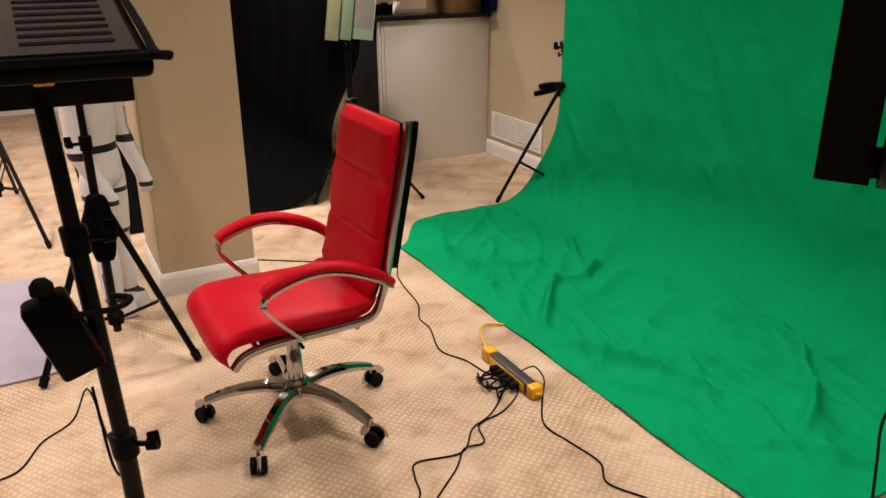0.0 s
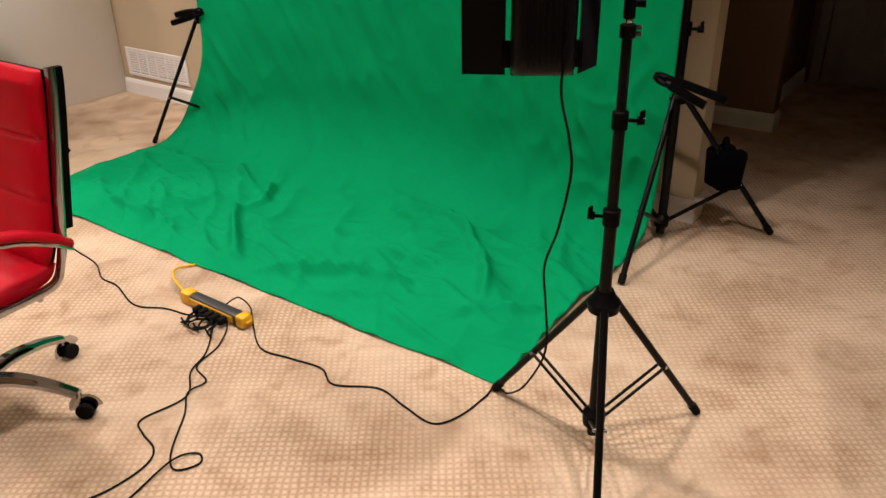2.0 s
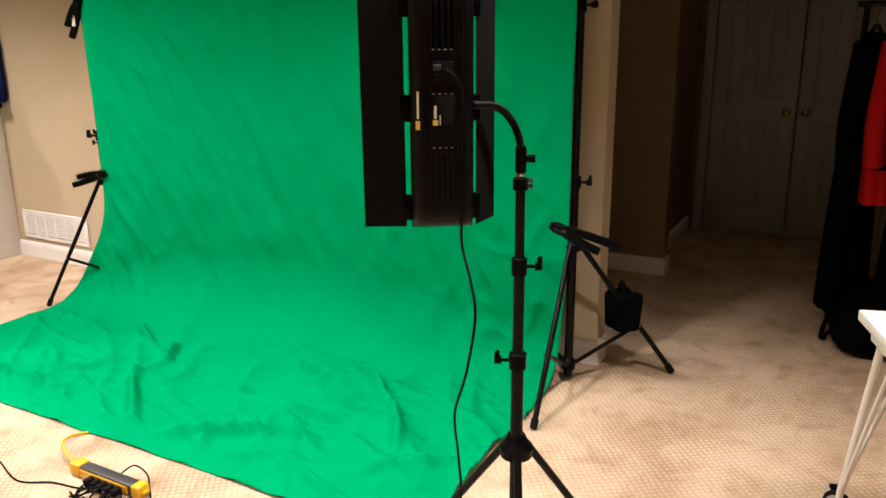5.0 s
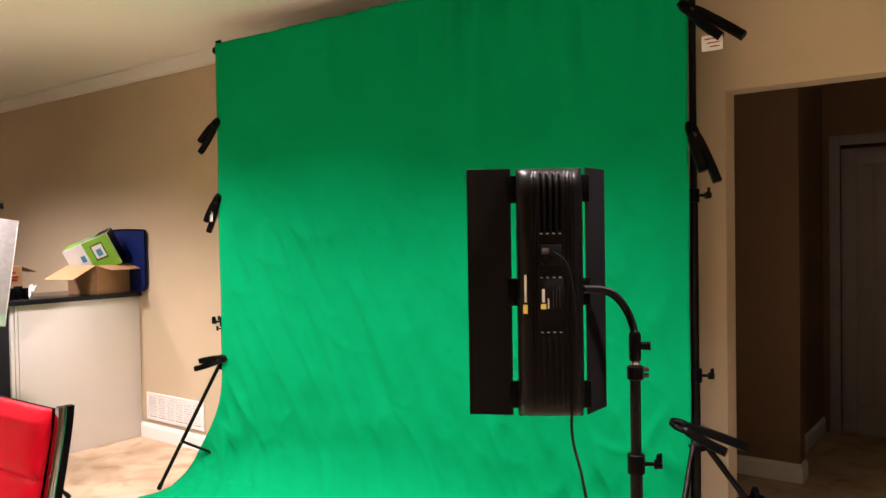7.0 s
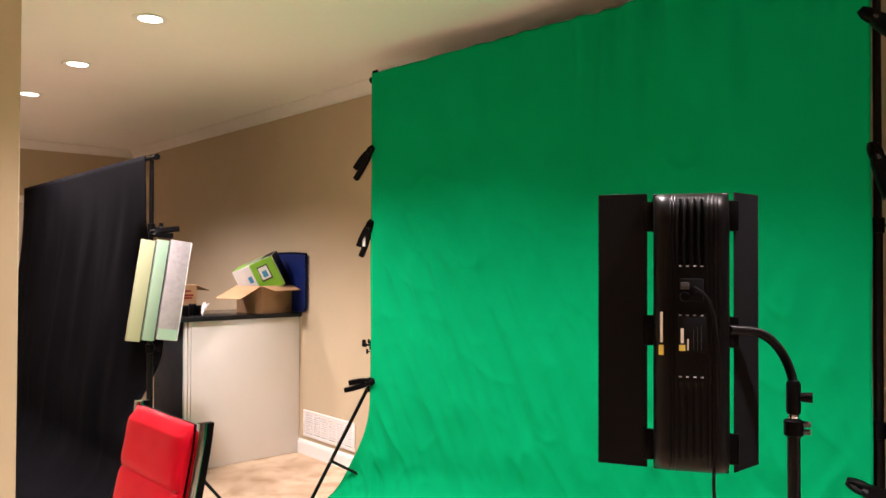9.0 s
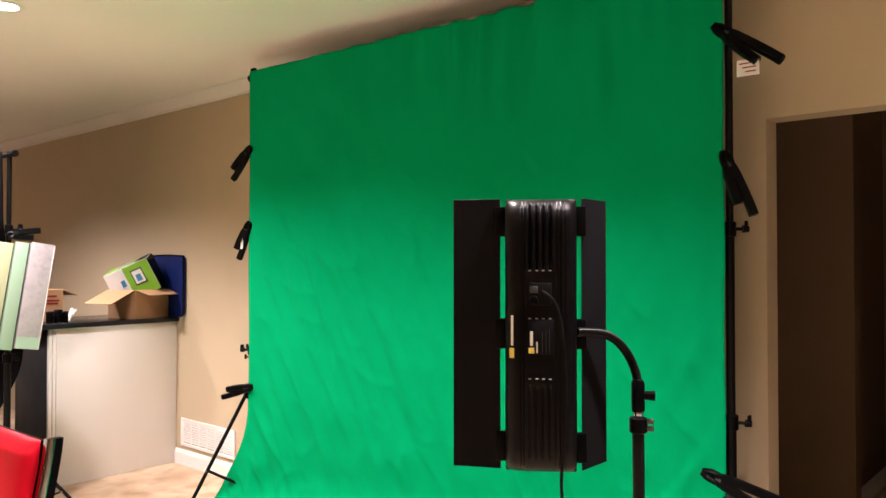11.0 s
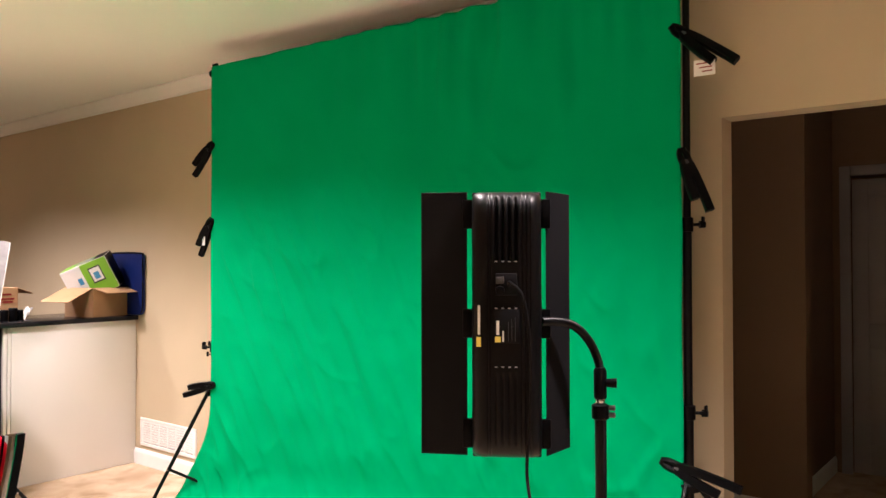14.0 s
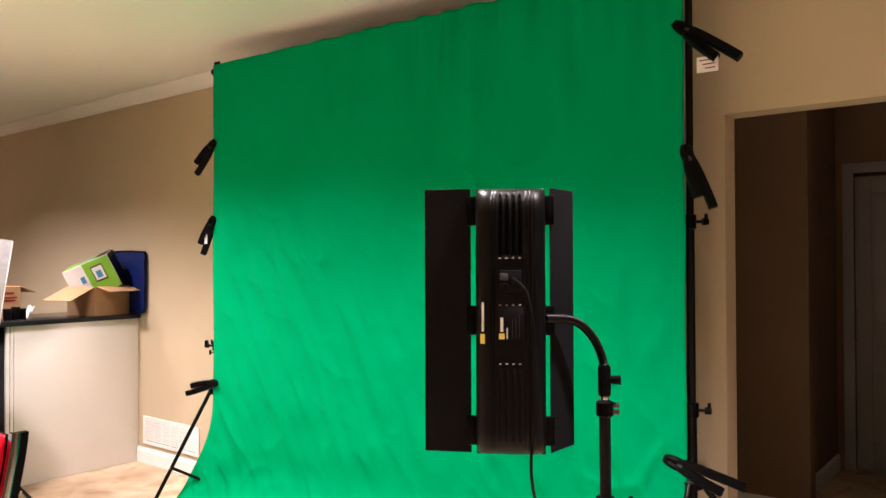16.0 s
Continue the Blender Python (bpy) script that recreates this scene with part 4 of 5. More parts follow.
def caster(t, x, y, turn, r=0.027):
    c = part("caster", rod((x, y, 0.055), (x, y, 0.092), 0.006, seg=8), M["chrome"], t)
    m = pose(x, y, 0, 0, 0, turn)
    for s in (-1, 1):
        prof = [(0.004, 0.0), (r * 0.92, 0.002), (r, 0.006), (r, 0.016), (r * 0.9, 0.019), (0.004, 0.019)]
        part("wheel", lathe(prof, 22, m @ along((0.012, s * 0.006, r), (0.012, s * 1.0, r))), M["rubber"], c, "black twin wheel")
    part("hood", sweep([m @ Vector((0.012 + (r + 0.004) * math.cos(a), 0, r + (r + 0.004) * math.sin(a))) for a in [radians(k) for k in range(10, 191, 15)]], [(-0.021, 0), (0.021, 0), (0.021, 0.003), (-0.021, 0.003)], m.to_3x3() @ Vector((0, 1, 0))), M["chrome"], c, "chrome caster hood")


for k in range(5):
    a = radians(13 - 181 + 72 * k)
    d, q = Vector((math.cos(a), math.sin(a), 0)), Vector((-math.sin(a), math.cos(a), 0))
    line = spline([d * 0.03 + Vector((0, 0, 0.122)), d * 0.12 + Vector((0, 0, 0.128)), d * 0.22 + Vector((0, 0, 0.112)), d * 0.305 + Vector((0, 0, 0.082))], 5)
    own = bmesh.new()
    rows = []
    for i, p in enumerate(line):
        t = i / (len(line) - 1)
        w, h = 0.026 - 0.008 * t, 0.018 - 0.006 * t
        rows.append([own.verts.new(p + q * x * w + Vector((0, 0, z * h))) for x, z in ((-1, -0.8), (1, -0.8), (1, 0.2), (0.55, 1), (-0.55, 1), (-1, 0.2))])
    for r0, r1 in zip(rows, rows[1:]):
        for i in range(6):
            own.faces.new((r0[i], r0[(i + 1) % 6], r1[(i + 1) % 6], r1[i]))
    own.faces.new(rows[0]), own.faces.new(rows[-1][::-1])
    part("base_arm", own, M["chrome"], chair, "curved chrome base arm")
    caster(chair, d.x * 0.305, d.y * 0.305, math.degrees(a) + 40 * math.sin(k * 2.3))


# ---- things on the bar ----
def open_carton(at, turn, w, d, h, flaps, label):
    """A cardboard box with open flaps; flaps: angle below level for left, right, front, back (None: tucked in)."""
    t = thing("cardboard_box", at, turn, label, "cardboard box", "cardboard boxes")
    k = 0.005
    part("bottom", box((-w / 2, -d / 2, 0), (w / 2, d / 2, k)), M["card"], t)
    for s in (-1, 1):
        part("side", box((min(s * w / 2, s * (w / 2 - k)), -d / 2, k), (max(s * w / 2, s * (w / 2 - k)), d / 2, h), 0.001, 1), M["card"], t)
        part("side", box((-w / 2 + k, min(s * d / 2, s * (d / 2 - k)), k), (w / 2 - k, max(s * d / 2, s * (d / 2 - k)), h), 0.001, 1), M["card"], t)
    for name, p, turn_z, length, width in (("left", (-w / 2, 0, h), 180, w * 0.72, d), ("right", (w / 2, 0, h), 0, w * 0.5, d), ("front", (0, -d / 2, h), -90, d * 0.5, w), ("back", (0, d / 2, h), 90, d * 0.5, w)):
        a = flaps.get(name)
        if a is None:
            continue
        m = pose(*p, 0, 0, turn_z) @ pose(0, 0, 0, 0, a, 0)
        part("flap", box((0, -width / 2 + 0.004, -0.002), (length, width / 2 - 0.004, 0.002), 0.001, 1, m), M["card"], t)
    return t


open_carton((3.372, 5.965, 1.075), 14, 0.31, 0.28, 0.205, dict(left=24, front=14, right=50), "open brown cardboard box on the bar top")
open_carton((2.735, 6.15, 1.075), 5, 0.23, 0.24, 0.215, dict(right=22), "brown cardboard box with printed side on the bar top")

printed = bpy.data.objects["cardboard_box.001"]
for z, x0, x1 in ((0.165, -0.09, 0.07), (0.135, 0.0, 0.09), (0.115, 0.0, 0.08)):
    part("print_bar", box((x0, -0.1215, z), (x1, -0.1203, z + 0.012)), M["seam"], printed)
part("print_patch", box((-0.09, -0.1215, 0.085), (-0.03, -0.1203, 0.145)), M["seam"], printed)

pb = thing("printer_carton", (3.355, 5.985, 1.255), 0, "green and white printed carton tilted in the open box", "carton")
m = pose(0.0, 0.0, 0.10, 12, -24, -44) @ Matrix.Scale(1.22, 4)
part("carton_body", box((-0.135, -0.085, -0.10), (0.135, 0.085, 0.10), 0.003, 1, m), M["paper"], pb, "white carton")
part("green_face", box((-0.02, -0.0868, -0.098), (0.132, -0.0853, 0.098), m=m), M["lime"], pb)
part("picture_frame", box((0.015, -0.0885, -0.03), (0.085, -0.0870, 0.065), m=m), M["darkgrey"], pb)
part("picture", box((0.021, -0.0900, -0.022), (0.079, -0.0888, 0.057), m=m), M["paper"], pb)
part("picture_patch", box((0.035, -0.0912, -0.01), (0.066, -0.0902, 0.032), m=m), M["teal"], pb)
part("green_top", box((-0.132, -0.082, 0.1003), (0.06, 0.082, 0.1017), m=m), M["lime"], pb)
part("dark_top", box((0.062, -0.082, 0.1003), (0.132, 0.082, 0.1017), m=m), M["black"], pb)
part("top_picture", box((-0.05, -0.06, 0.1019), (0.05, 0.03, 0.1030), m=m), M["grey"], pb)
part("black_end", box((0.1353, -0.082, -0.098), (0.1367, 0.082, 0.098), m=m), M["black"], pb)
part("blue_patch", box((-0.06, -0.0868, -0.01), (-0.035, -0.0853, 0.03), m=m), M["teal"], pb)

blue = thing("blue_case", (3.545, 5.885, 1.078), 0, "soft dark blue nylon case leaning against the beige wall", "case")
bm = box((0.008, -0.225, 0), (0.030, 0.26, 0.455), 0.0)
bmesh.ops.bevel(bm, geom=[e for e in bm.edges if abs(e.verts[0].co.x - e.verts[1].co.x) > 0.01], offset=0.05, segments=6, profile=0.5, affect="EDGES")
bmesh.ops.bevel(bm, geom=[e for e in bm.edges if e.calc_face_angle(0) > 1.2], offset=0.008, segments=2, profile=0.5, affect="EDGES")
part("body", bm, M["blue"], blue)
part("piping", tube([(0.008, -0.20, 0.02), (0.008, -0.222, 0.06), (0.008, -0.222, 0.40), (0.008, -0.19, 0.447), (0.008, 0.21, 0.45), (0.008, 0.257, 0.40), (0.008, 0.257, 0.06)], 0.006, 6), M["black"], blue)
for x, y, h, r in ((2.715, 5.90, 0.075, 0.024), (2.775, 5.915, 0.085, 0.026), (2.83, 5.94, 0.07, 0.022)):
    j = thing("black_canister", (x, y, 1.075), 0, "small black lidded canister on the bar top", "canister", "canisters")
    part("body", lathe([(r * 0.95, 0), (r, 0.004), (r, h * 0.75), (r * 0.97, h * 0.78)], 18), M["black"], j)
    part("lid", lathe([(r * 1.03, h * 0.78), (r * 1.05, h * 0.8), (r * 1.05, h * 0.97), (r * 0.95, h)], 18), M["matt"], j)
cb = thing("camera_bag", (2.655, 6.22, 1.075), 0, "small black padded bag on the bar top", "bag")
part("body", puffy(0.055, 0.07, 0.14, 2.0, 0.05, m=Matrix.Translation((0, 0, 0.137))), M["blackcloth"], cb)
pp = thing("crumpled_paper", (2.90, 6.02, 1.075), 20, "crumpled sheet of white paper on the bar top", "paper")
part("sheet", sheet(10, 10, lambda u, v: Vector((0.07 * (u - 0.5), 0.06 * (v - 0.5), 0.004 + 0.07 * u + 0.03 * noise.noise(Vector((u * 5, v * 5, 2)))))), M["paper"], pp).modifiers.new("t", "SOLIDIFY").thickness = 0.001

# ---- black backdrop on its stand ----
tripod_stand("black_backdrop_stand", (2.185, 5.14, 0), [(2.55, 4.874), (2.52, 5.42), (1.90, 5.10)], 0.50, 0.10, [(0.018, 0.95), (0.015, 1.66), (0.013, 2.09)],
             "black stand holding the near end of the black backdrop", 0.010, 0.6, "black backdrop stands", 300)
tripod_stand("black_backdrop_stand", (2.185, 8.0, 0), [(2.5, 7.75), (2.5, 8.25), (1.95, 8.0)], 0.50, 0.10, [(0.018, 0.95), (0.015, 1.66), (0.013, 2.09)],
             "black stand holding the far end of the black backdrop", 0.010, 0.6, "black backdrop stands", 300)
xb = thing("crossbar", (2.185, 5.10, 2.075), 0, "black crossbar carrying the black cloth", "crossbar")
part("tube", rod((0, -0.03, 0), (0, 2.95, 0), 0.013, seg=12), M["steel"], xb)
part("end_cap", rod((0, -0.045, 0), (0, -0.02, 0), 0.018, seg=12), M["black"], xb)


def black_cloth(u, v):
    y = 5.16 + 2.85 * u
    s = v * 3.35
    lean = 0.012 + 0.13 * smooth(0.0, 1.75, s) ** 1.5
    near = 1 - smooth(0.0, 0.12, u)
    if s < 1.75:
        x, z = 2.165 - lean, 2.09 - s
    else:
        a = min((s - 1.75) / 0.55, 1) * math.pi / 2
        x, z = 2.165 - lean - 0.35 * (1 - math.cos(a)) - max(s - 2.3, 0), 0.34 * (1 - math.sin(a)) + 0.006
    f = 0.035 * noise.noise(Vector((y * 3.2, s * 0.5, 2))) + 0.010 * noise.noise(Vector((y * 8, s * 1.1, 5)))
    x += f * smooth(0.0, 0.5, s) * (1 if z > 0.02 else 0) + 0.17 * near ** 2 * smooth(0.35, 0.95, s) * (1 - smooth(1.15, 1.7, s))
    z += abs(f) * 0.6 * smooth(1.8, 2.3, s)
    return Vector((x, y - 0.10 * near * smooth(1.2, 2.6, s) + 0.03 * noise.noise(Vector((s * 2, 0, 4))), max(z, 0.006)))


bc = thing("black_backdrop", (2.2, 6.5, 0), 0, "draped black backdrop cloth hanging from a bar to the carpet", "backdrop")
part("fabric", sheet(160, 110, lambda u, v: Vector((-2.2, -6.5, 0)) + black_cloth(u, v)), M["blackcloth"], bc, angle=180).modifiers.new("t", "SOLIDIFY").thickness = 0.003

# boards clamped to the near pole
for x0, w, mat, lab, dy in ((2.021, 0.078, "sage", "pale yellow-green foam board hung on the stand", 0.0), (2.108, 0.068, "mint", "pale green foam board hung on the stand", -0.012), (2.186, 0.122, "foil", "crinkled silver reflector board hung on the stand", -0.02)):
    bd = thing("reflector_board", (x0, 5.085 + dy, 1.0), 0, lab, "board", "boards on the stand")
    m = pose(0, 0, 0, 0, 8.5, 0)
    part("panel", box((0, -0.012, 0.01), (w, 0.012, 0.60), 0.003, 2, m), M[mat], bd)
    part("edge_strip", box((w, -0.013, 0.012), (w + 0.004, 0.013, 0.598), 0.001, 1, m), M["paper"] if mat == "foil" else M["darkgrey"], bd)
    if mat == "foil":
        part("green_corner", box((0.002, -0.0135, 0.012), (w - 0.002, -0.0122, 0.075), m=m), M["mint"], bd)
spring_clamp((2.20, 5.10, 1.63), (0.9, -0.3, 0.05), LOOK, 0.13, 0.2, "black spring clamp holding the boards to the stand")

# ---- glazed door and the store behind it ----
gd = thing("door_3", (1.99, FAR_Y + 0.03, 0), 0, "white glazed door with many small panes, closed", "door", kind="structure")
for s in (-1, 1):
    part("casing", box((min(s * 0.50, s * 0.57), -0.045, 0), (max(s * 0.50, s * 0.57), -0.03, 2.10), 0.004), M["trim"], gd)
    part("stile", box((min(s * 0.41, s * 0.50), -0.01, 0.01), (max(s * 0.41, s * 0.50), 0.03, 2.05), 0.003), M["trim"], gd)
part("casing_head", box((-0.57, -0.046, 2.05), (0.57, -0.03, 2.13), 0.004), M["trim"], gd)
part("rail", box((-0.41, -0.01, 1.94), (0.41, 0.03, 2.05), 0.003), M["trim"], gd)
part("rail", box((-0.41, -0.01, 0.01), (0.41, 0.03, 0.24), 0.003), M["trim"], gd)
part("glass", box((-0.41, 0.008, 0.24), (0.41, 0.013, 1.94)), M["glass"], gd).visible_shadow = False
for k in range(1, 5):
    x = -0.41 + 0.82 * k / 5
    part("muntin", box((x - 0.011, -0.006, 0.24), (x + 0.011, 0.026, 1.94), 0.002, 1), M["trim"], gd)
for k in range(1, 5):
    z = 0.24 + 1.70 * k / 5 - 0.0
    part("muntin", box((-0.41, -0.007, z - 0.011), (0.41, 0.027, z + 0.011), 0.002, 1), M["trim"], gd)
structure("wall_store", box((0.8, FAR_Y + 1.6, 0), (3.3, FAR_Y + 1.7, CEILING)), M["panel"], "pale wall of the store room", "wall")
structure("wall_store_east", box((3.2, FAR_Y + 0.12, 0), (3.3, FAR_Y + 1.6, CEILING)), M["panel"], "pale side wall of the store room", "wall")
structure("wall_store_west", box((0.8, FAR_Y + 0.12, 0), (0.9, FAR_Y + 1.6, CEILING)), M["panel"], "pale side wall of the store room", "wall")
sh = thing("storage_shelf", (2.35, FAR_Y + 0.85, 0), 0, "white storage shelf behind the glazed door", "shelf")
for x in (-0.5, 0.5):
    part("upright", box((x - 0.02, -0.18, 0), (x + 0.02, 0.18, 1.9), 0.003), M["white"], sh)
for z in (0.3, 0.75, 1.2, 1.65):
    part("board", box((-0.48, -0.18, z), (0.48, 0.18, z + 0.025), 0.003), M["white"], sh)
for x, z, mat, w, h in ((2.25, 0.325, "blue", 0.2, 0.22), (2.50, 0.325, "yellow", 0.18, 0.16), (2.3, 0.775, "teal", 0.22, 0.2), (2.55, 0.775, "blue", 0.16, 0.24), (2.2, 1.225, "paper", 0.2, 0.2), (2.5, 1.225, "teal", 0.2, 0.16)):
    bn = thing("storage_bin", (x, FAR_Y + 0.85, z), 0, {"blue": "dark blue", "yellow": "yellow", "teal": "mid blue", "paper": "white"}[mat] + " plastic storage bin on the shelf", "bin", "storage bins")
    part("tub", box((-w / 2, -0.14, 0), (w / 2, 0.14, h), 0.012), M[mat], bn)
    part("lid", box((-w / 2 - 0.008, -0.148, h), (w / 2 + 0.008, 0.148, h + 0.02), 0.006), M["paper"], bn)
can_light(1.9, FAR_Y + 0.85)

# ---- hall: clothes rack ----
rack = thing("clothes_rack", (4.42, 0.10, 0), -12, "black metal clothes rack standing in the hall", "clothes rack")
for y in (-0.52, 0.52):
    part("upright", rod((0, y, 0.06), (0, y, 1.62), 0.014, seg=12), M["steel"], rack)
    part("foot", tube([(-0.15, y - 0.03, 0.016), (-0.13, y - 0.01, 0.016), (0.0, y, 0.06), (0.13, y - 0.01, 0.016), (0.15, y - 0.03, 0.016)], 0.013, 6), M["steel"], rack)
part("rail", rod((0, -0.56, 1.61), (0, 0.56, 1.61), 0.013, seg=12), M["steel"], rack)
part("low_rail", rod((0, -0.52, 0.14), (0, 0.52, 0.14), 0.010, seg=10), M["steel"], rack)
rw = pose(4.42, 0.10, 0, 0, 0, -12)


def garment(name, y, top, bottom, wide, mat, label, seed, flare=1.2, hanger="white"):
    """A garment on a hanger: a hollow draped body with two sleeves."""
    t = thing(name, tuple(rw @ Vector((0, y, top))), -12, label, "garment", "hanging garments")
    n, rows = 44, 36
    own = bmesh.new()
    g = []
    for j in range(rows + 1):
        v = j / rows
        z = -0.02 - v * (top - bottom)
        half = wide * (0.30 + 0.70 * smooth(0, 0.10, v)) * (1 + (flare - 1) * v)
        thick = 0.045 + 0.02 * smooth(0, 0.2, v) + 0.03 * v
        row = []
        for k in range(n):
            a = 2 * math.pi * k / n
            r = 1 + 0.22 * smooth(0.1, 0.9, v) * noise.noise(Vector((math.cos(a) * 2.6, math.sin(a) * 2.6 + seed, v * 1.1)))
            row.append(own.verts.new((half * math.cos(a) * r, thick * math.sin(a) * r, z + 0.012 * noise.noise(Vector((a, seed, 0))))))
        g.append(row)
    for a, b in zip(g, g[1:]):
        for k in range(n):
            own.faces.new((a[k], a[(k + 1) % n], b[(k + 1) % n], b[k]))
    own.faces.new(g[0])
    part("body", own, mat, t, angle=120)
    for s in (-1, 1):
        line = [(s * wide * 0.85, 0, -0.07), (s * wide * 1.12, 0.0, -0.22), (s * wide * 1.18, 0.01, -0.42), (s * wide * 1.16, 0.0, -0.60)]
        part("sleeve", sweep(spline(line, 6), ring(0.062, 12, 0.045), (0, 1, 0)), mat, t)
    hg = part("hanger", tube([(-wide * 0.8, 0, -0.06), (-wide * 0.3, 0, 0.0), (0, 0, 0.015), (wide * 0.3, 0, 0.0), (wide * 0.8, 0, -0.06)], 0.009, 6), M["plastic" if hanger == "white" else "black"], t, "plastic coat hanger")
    part("hook", tube([(0, 0, 0.012), (0, 0, 0.05), (0.022, 0, 0.075), (0.018, 0, 0.105), (-0.004, 0, 0.11), (-0.02, 0, 0.09)], 0.0035, 6), M["chrome"], hg)
    return t


garment("black_coat", 0.47, 1.50, 0.22, 0.21, M["blackcloth"], "long black coat on a hanger on the rack", 1.0, 1.35, "black")
jacket = garment("red_jacket", 0.36, 1.50, 0.74, 0.20, M["garment"], "red cotton jacket with a dark belt on a white hanger", 4.0, 1.15)
part("belt", sweep([Vector((0.232 * math.cos(a), 0.098 * math.sin(a), -0.60)) for a in [2 * math.pi * k / 32 for k in range(33)]], [(-0.004, -0.016), (0.004, -0.016), (0.004, 0.016), (-0.004, 0.016)]), M["blackcloth"], jacket, "thin dark belt")
garment("black_robe", 0.22, 1.50, 0.18, 0.22, M["blackcloth"], "long black robe on a hanger on the rack", 7.0, 1.3, "black")
garment("black_robe", 0.05, 1.50, 0.18, 0.22, M["blackcloth"], "long black robe on a hanger on the rack", 9.0, 1.3, "black")
hb = thing("duffel_bag", (4.40, 0.40, 0), 10, "black duffel bag lying under the clothes rack", "bag")
part("body", puffy(0.26, 0.20, 0.15, 5.0, 0.06, m=Matrix.Translation((0, 0, 0.152))), M["blackcloth"], hb)
part("strap", tube([(-0.2, -0.02, 0.24), (-0.1, -0.08, 0.33), (0.05, -0.08, 0.34), (0.18, -0.02, 0.24)], 0.012), M["blackcloth"], hb)

# ---- white table on castors ----
TA = 197.0
table = thing("white_table", (2.62, 0.51, 0), TA, "white side table on splayed rod legs with castors", "table")
part("tabletop", box((0.0, 0.0, 0.722), (0.95, 0.50, 0.752), 0.004), M["white"], table, "white laminate top")
part("apron", box((0.03, 0.03, 0.675), (0.92, 0.05, 0.722), 0.003), M["white"], table)
part("apron", box((0.03, 0.45, 0.675), (0.92, 0.47, 0.722), 0.003), M["white"], table)
for lx, ly, sx, sy in ((0.05, 0.06, -1, -1), (0.90, 0.06, 1, -1), (0.05, 0.44, -1, 1), (0.90, 0.44, 1, 1)):
    f = Vector((lx + sx * 0.20 if sx < 0 else lx + 0.06, ly - sy * 0.01, 0.085))
    for k, off in enumerate(((0, 0), (0.085, 0.01), (0.05, 0.06))):
        p = Vector((lx + off[0] * (1 if sx < 0 else -1), ly - sy * off[1], 0.722))
        part("leg_rod", rod(p, f, 0.011 if k == 0 else 0.006, seg=10), M["white"], table)
    c = part("caster", rod(f + Vector((0, 0, -0.03)), f + Vector((0, 0, 0.012)), 0.011, seg=10), M["white"], table)
    prof = [(0.004, 0), (0.037, 0.001), (0.041, 0.005), (0.041, 0.019), (0.037, 0.023), (0.004, 0.023)]
    w0 = f + Vector((-0.02, 0, -0.044))
    ax = Vector((0.93, -0.36, 0))
    part("tyre", lathe(prof, 26, along(w0 - ax * 0.0115, w0 + ax)), M["rubber"], c, "black tyre")
    for g in (-1, 1):
        part("disc", lathe([(0.003, 0), (0.032, 0.0), (0.032, 0.003), (0.003, 0.004)], 24, along(w0 + ax * g * 0.0115, w0 + ax * g * 2)), M["grey"], c, "pale grey wheel disc")
    part("brake_tab", box((-0.075, -0.012, -0.02), (-0.045, 0.012, -0.008), 0.003, m=Matrix.Translation(f)), M["black"], c)
cs = thing("black_camera", (2.40, 0.36, 0.752), 40, "small black camera body lying on the white table", "camera")
part("body", box((-0.07, -0.03, 0.0), (0.07, 0.03, 0.09), 0.01), M["black"], cs)
part("grip", box((-0.075, -0.05, 0.0), (-0.04, -0.03, 0.08), 0.01), M["rubber"], cs)
part("lens", lathe([(0.034, 0), (0.034, 0.03), (0.031, 0.05), (0.027, 0.05), (0.024, 0.04)], 20, along((0.015, -0.03, 0.045), (0.015, -1, 0.045))), M["matt"], cs)
wb = thing("white_bag", (1.95, 0.235, 0), 15, "crumpled white plastic bag standing on the carpet", "bag")
part("body", puffy(0.14, 0.13, 0.135, 11.0, 0.16, 22, Matrix.Translation((0, 0, 0.145))), M["plastic"], wb, angle=180)

# ---- left side: control stand, tripod, figure, mat ----
equipment_stand = tripod_stand("equipment_stand", (0.485, 2.06, 0), [(0.20, 1.84), (0.80, 1.86), (0.47, 2.45)], 0.36, 0.10, [(0.019, 0.56), (0.017, 1.0), (0.015, 1.27)], "black stand carrying a black control case", 0.011, 0.5, "", 330)
for o in equipment_stand.children_recursive:
    for v in o.data.vertices:
        v.co.x -= 0.045 * max(v.co.z - 0.4, 0)
case = thing("control_case", (0.44, 2.22, 1.215), 0, "open black case with a grey control panel on a stand", "equipment case")
case.matrix_world = pose(0.408, 2.14, 1.258, 13, 0, 0)
part("mount_box", box((-0.12, -0.09, 0.0), (0.185, 0.16, 0.062), 0.004), M["black"], case)
part("tray", box((-0.36, -0.15, 0.062), (0.215, 0.26, 0.10), 0.014, 3), M["black"], case, "black rounded case shell")
part("rim", tube([(-0.36, -0.15, 0.103), (0.19, -0.152, 0.103), (0.217, -0.12, 0.103), (0.217, 0.24, 0.103)], 0.008, 8), M["rubber"], case)
part("panel", box((-0.34, -0.125, 0.10), (0.195, 0.24, 0.106), 0.002), M["darkgrey"], case, "dark grey control panel")
for k in range(7):
    part("grille_slot", box((0.02, -0.085 + 0.04 * k, 0.1062), (0.165, -0.070 + 0.04 * k, 0.1078)), M["rubber"], case)
part("display", box((-0.30, -0.06, 0.106), (-0.115, 0.2, 0.111), 0.002), M["paper"], case, "pale display")
part("knob_block", box((-0.09, -0.03, 0.106), (-0.02, 0.12, 0.125), 0.006), M["black"], case)
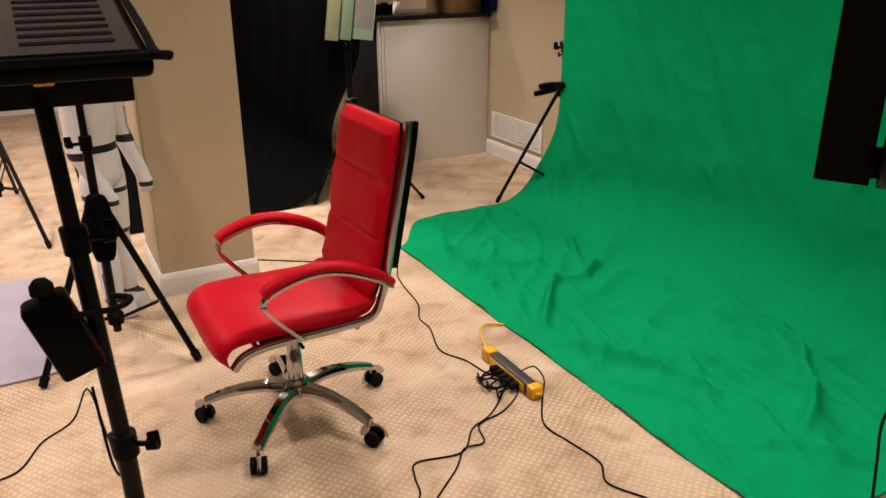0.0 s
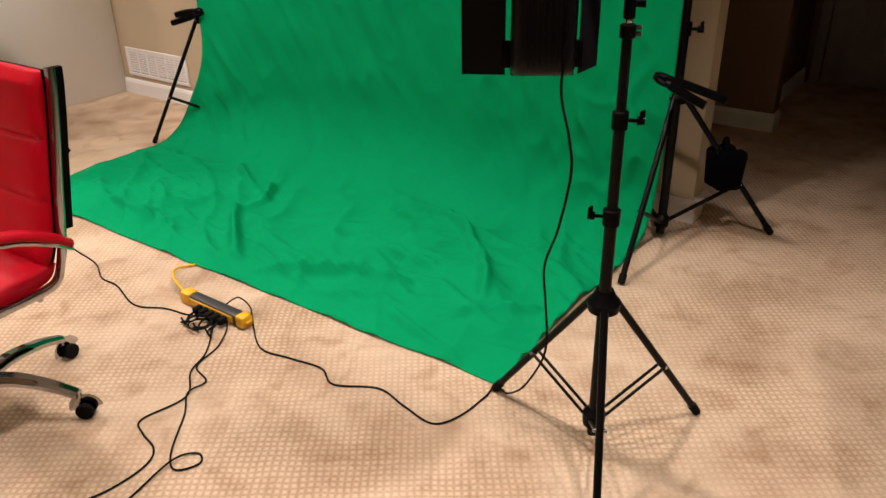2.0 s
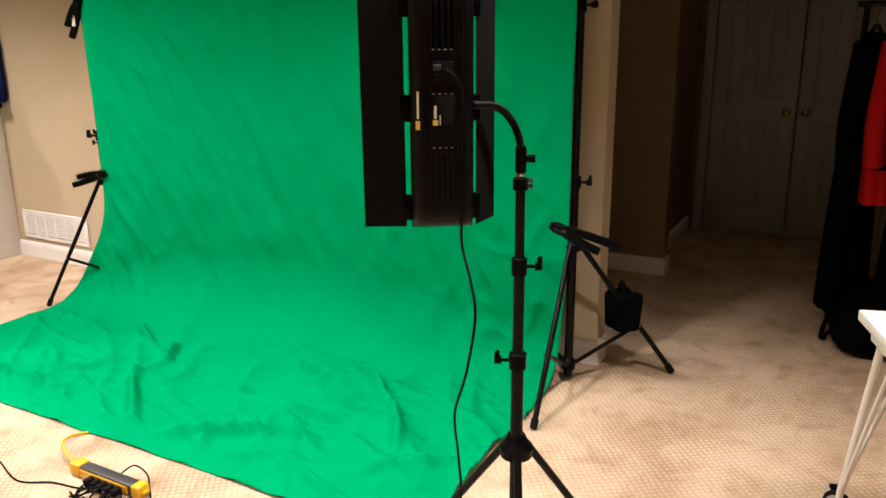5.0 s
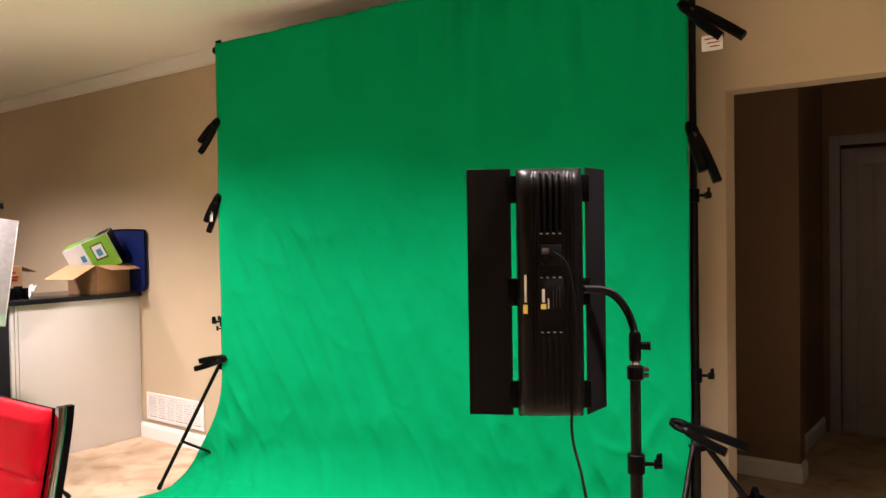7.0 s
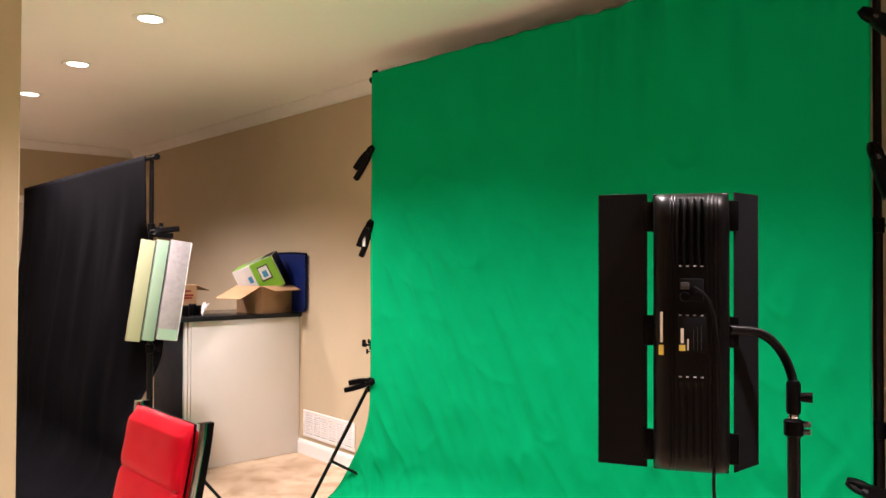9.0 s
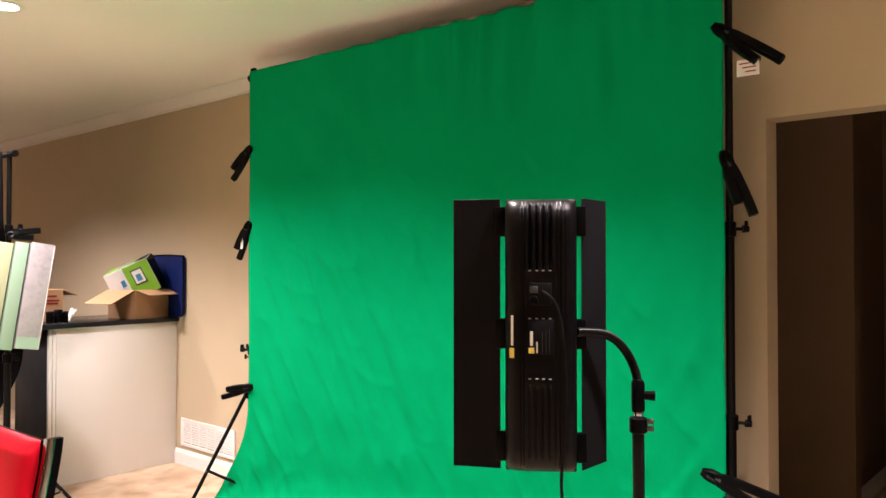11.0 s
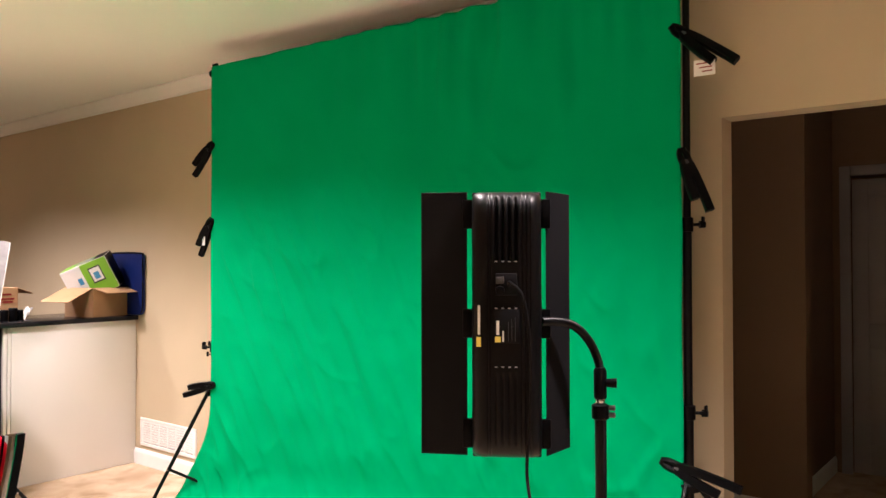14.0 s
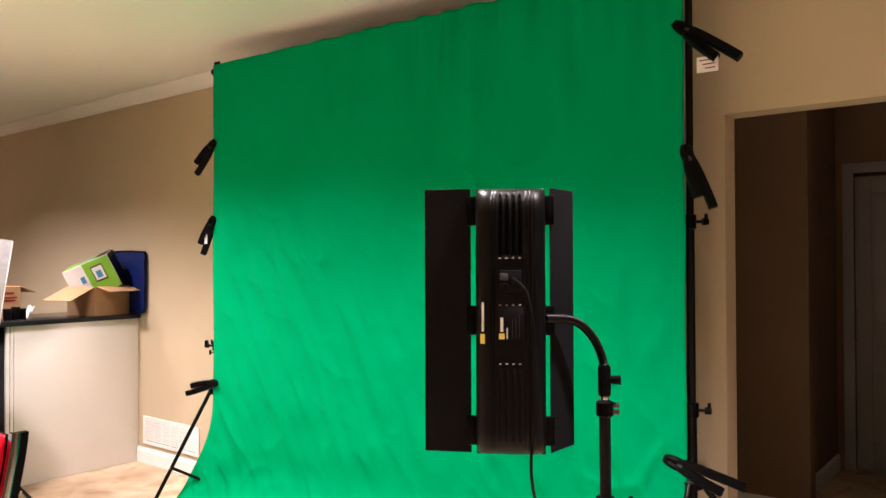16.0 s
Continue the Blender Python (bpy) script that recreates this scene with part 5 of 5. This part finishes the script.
part("latch", box((0.03, -0.094, 0.040), (0.062, -0.089, 0.056), 0.003), M["yellow"], case, "yellow latch")
ad = thing("power_adapter", (0.440, 2.02, 0.735), 0, "black power adapter strapped to the stand's pole", "power adapter")
part("body", box((-0.045, -0.03, 0.0), (0.035, 0.03, 0.16), 0.01, 2, pose(0, 0, 0.03, 0, -18, 0)), M["black"], ad)
part("strap", tube([(-0.01, -0.03, 0.15), (0.06, -0.035, 0.15), (0.09, 0.0, 0.15), (0.06, 0.03, 0.15)], 0.006), M["rubber"], ad)
part("cap", lathe([(0.012, 0), (0.02, 0.004), (0.02, 0.02), (0.012, 0.03)], 14, Matrix.Translation((-0.05, 0, 0.185))), M["rubber"], ad)
cable("power_cable", [(0.44, 2.06, 0.70), (0.45, 2.10, 0.50), (0.47, 2.5, 0.2), (0.46, 3.0, 0.02), (0.43, 3.37), (0.369, 3.174), (0.271, 3.08), (0.211, 2.961), (0.15, 2.926), (0.0, 2.9)], label="thin black cable from the equipment stand to the carpet")
tripod_stand("camera_tripod", (0.575, 3.61, 0), [(0.83, 3.40), (0.29, 3.46), (0.58, 3.97)], 0.62, 0.16, [(0.016, 0.85), (0.013, 1.15)], "black folding camera tripod beside the column", 0.013, 0.6, "", 190)
tb = thing("black_pouch", (0.575, 3.585, 0.42), 0, "black pouch hanging on the tripod", "pouch")
part("body", puffy(0.045, 0.035, 0.13, 9.0, 0.06, m=Matrix.Translation((0.0, -0.02, 0.12))), M["blackcloth"], tb)

def banded_plastic():
    """Glossy white plastic with dark painted joint bands at fixed heights."""
    m = material("white_banded_plastic", (0.78, 0.77, 0.79), 0.3, second=(0.70, 0.69, 0.72), scale=7, fine=200, bump=0.03)
    n, l = m.node_tree.nodes, m.node_tree.links
    b = n["Principled BSDF"]
    tc = next(x for x in n if x.type == "TEX_COORD")
    cut = n.new("ShaderNodeSeparateXYZ")
    l.new(tc.outputs["Object"], cut.inputs[0])
    ramp = n.new("ShaderNodeValToRGB")
    ramp.color_ramp.interpolation = "CONSTANT"
    for pos, dark in ((0.085, 1), (0.105, 0), (0.40, 1), (0.425, 0), (0.615, 1), (0.635, 0), (0.83, 1), (0.865, 0)):
        ramp.color_ramp.elements.new(pos / 1.5).color = (dark, dark, dark, 1)
    for e in (ramp.color_ramp.elements[0], ramp.color_ramp.elements[-1]):
        e.color = (0, 0, 0, 1)
    scale = n.new("ShaderNodeMath")
    scale.operation = "DIVIDE"
    scale.inputs[1].default_value = 1.5
    l.new(cut.outputs["Z"], scale.inputs[0])
    l.new(scale.outputs[0], ramp.inputs[0])
    mix = n.new("ShaderNodeMix")
    mix.data_type = "RGBA"
    mix.inputs["B"].default_value = (0.01, 0.01, 0.012, 1)
    l.new(b.inputs["Base Color"].links[0].from_socket, mix.inputs["A"])
    l.new(ramp.outputs["Color"], mix.inputs["Factor"])
    l.new(mix.outputs["Result"], b.inputs["Base Color"])
    return m


fig = bmesh.new()
for s in (-1, 1):
    x = s * 0.082
    lathe([(0.040, 0.0), (0.050, 0.01), (0.048, 0.05), (0.040, 0.09)], 18, pose(x, -0.04, 0, 0, 0, -s * 12) @ Matrix.Diagonal((1, 1.9, 1, 1)), fig)
    lathe([(0.045, 0.05), (0.055, 0.10), (0.068, 0.24), (0.062, 0.34), (0.052, 0.41)], 18, Matrix.Translation((x, 0, 0)), fig)
    lathe([(0.054, 0.38), (0.068, 0.43), (0.082, 0.58), (0.084, 0.70), (0.06, 0.76)], 18, Matrix.Translation((x * 0.95, 0, 0)), fig)
    rod((s * 0.195, 0, 1.14), (s * 0.235, -0.02, 0.84), 0.055, 0.048, 14, fig)
    rod((s * 0.235, -0.02, 0.87), (s * 0.20, -0.14, 0.66), 0.052, 0.040, 14, fig)
    lathe([(0.02, -0.05), (0.040, -0.03), (0.042, 0.02), (0.02, 0.04)], 12, Matrix.Translation((s * 0.195, -0.15, 0.63)), fig)
    lathe([(0.02, -0.07), (0.07, -0.05), (0.078, 0.0), (0.06, 0.05), (0.02, 0.06)], 16, Matrix.Translation((s * 0.19, 0, 1.14)), fig)
lathe([(0.10, 0.66), (0.145, 0.70), (0.14, 0.78), (0.125, 0.86), (0.15, 0.98), (0.165, 1.08), (0.13, 1.17), (0.06, 1.19), (0.05, 1.24)], 24, Matrix.Diagonal((1, 0.72, 1, 1)), fig)
lathe([(0.05, 1.20), (0.09, 1.23), (0.105, 1.30), (0.10, 1.37), (0.06, 1.42), (0.01, 1.435)], 22, None, fig)
mq = part("mannequin", fig, banded_plastic(), None)
whole = mq.modifiers.new("joined", "REMESH")
whole.mode, whole.voxel_size, whole.use_smooth_shade = "VOXEL", 0.011, True
mq.matrix_world = pose(0.635, 4.03, 0, 0, 0, 55) @ Matrix.Diagonal((0.74, 0.74, 0.88, 1))
tagged(mq, "plain glossy white display mannequin with dark joints standing by the column", "mannequin")
tripod_stand("light_stand", (0.17, 5.55, 0), [(0.378, 5.05), (0.235, 6.30), (-0.35, 5.5)], 0.72, 0.25, [(0.016, 1.0), (0.013, 1.5)], "slim grey light stand standing far back on the carpet", 0.011, 0.6, "", 190)
mt = thing("floor_mat", (-0.12, 4.03, 0), 2, "thin lilac-grey mat lying on the carpet", "mat")
part("pad", box((-0.50, -0.50, 0.001), (0.48, 0.57, 0.012), 0.004), M["mat"], mt)
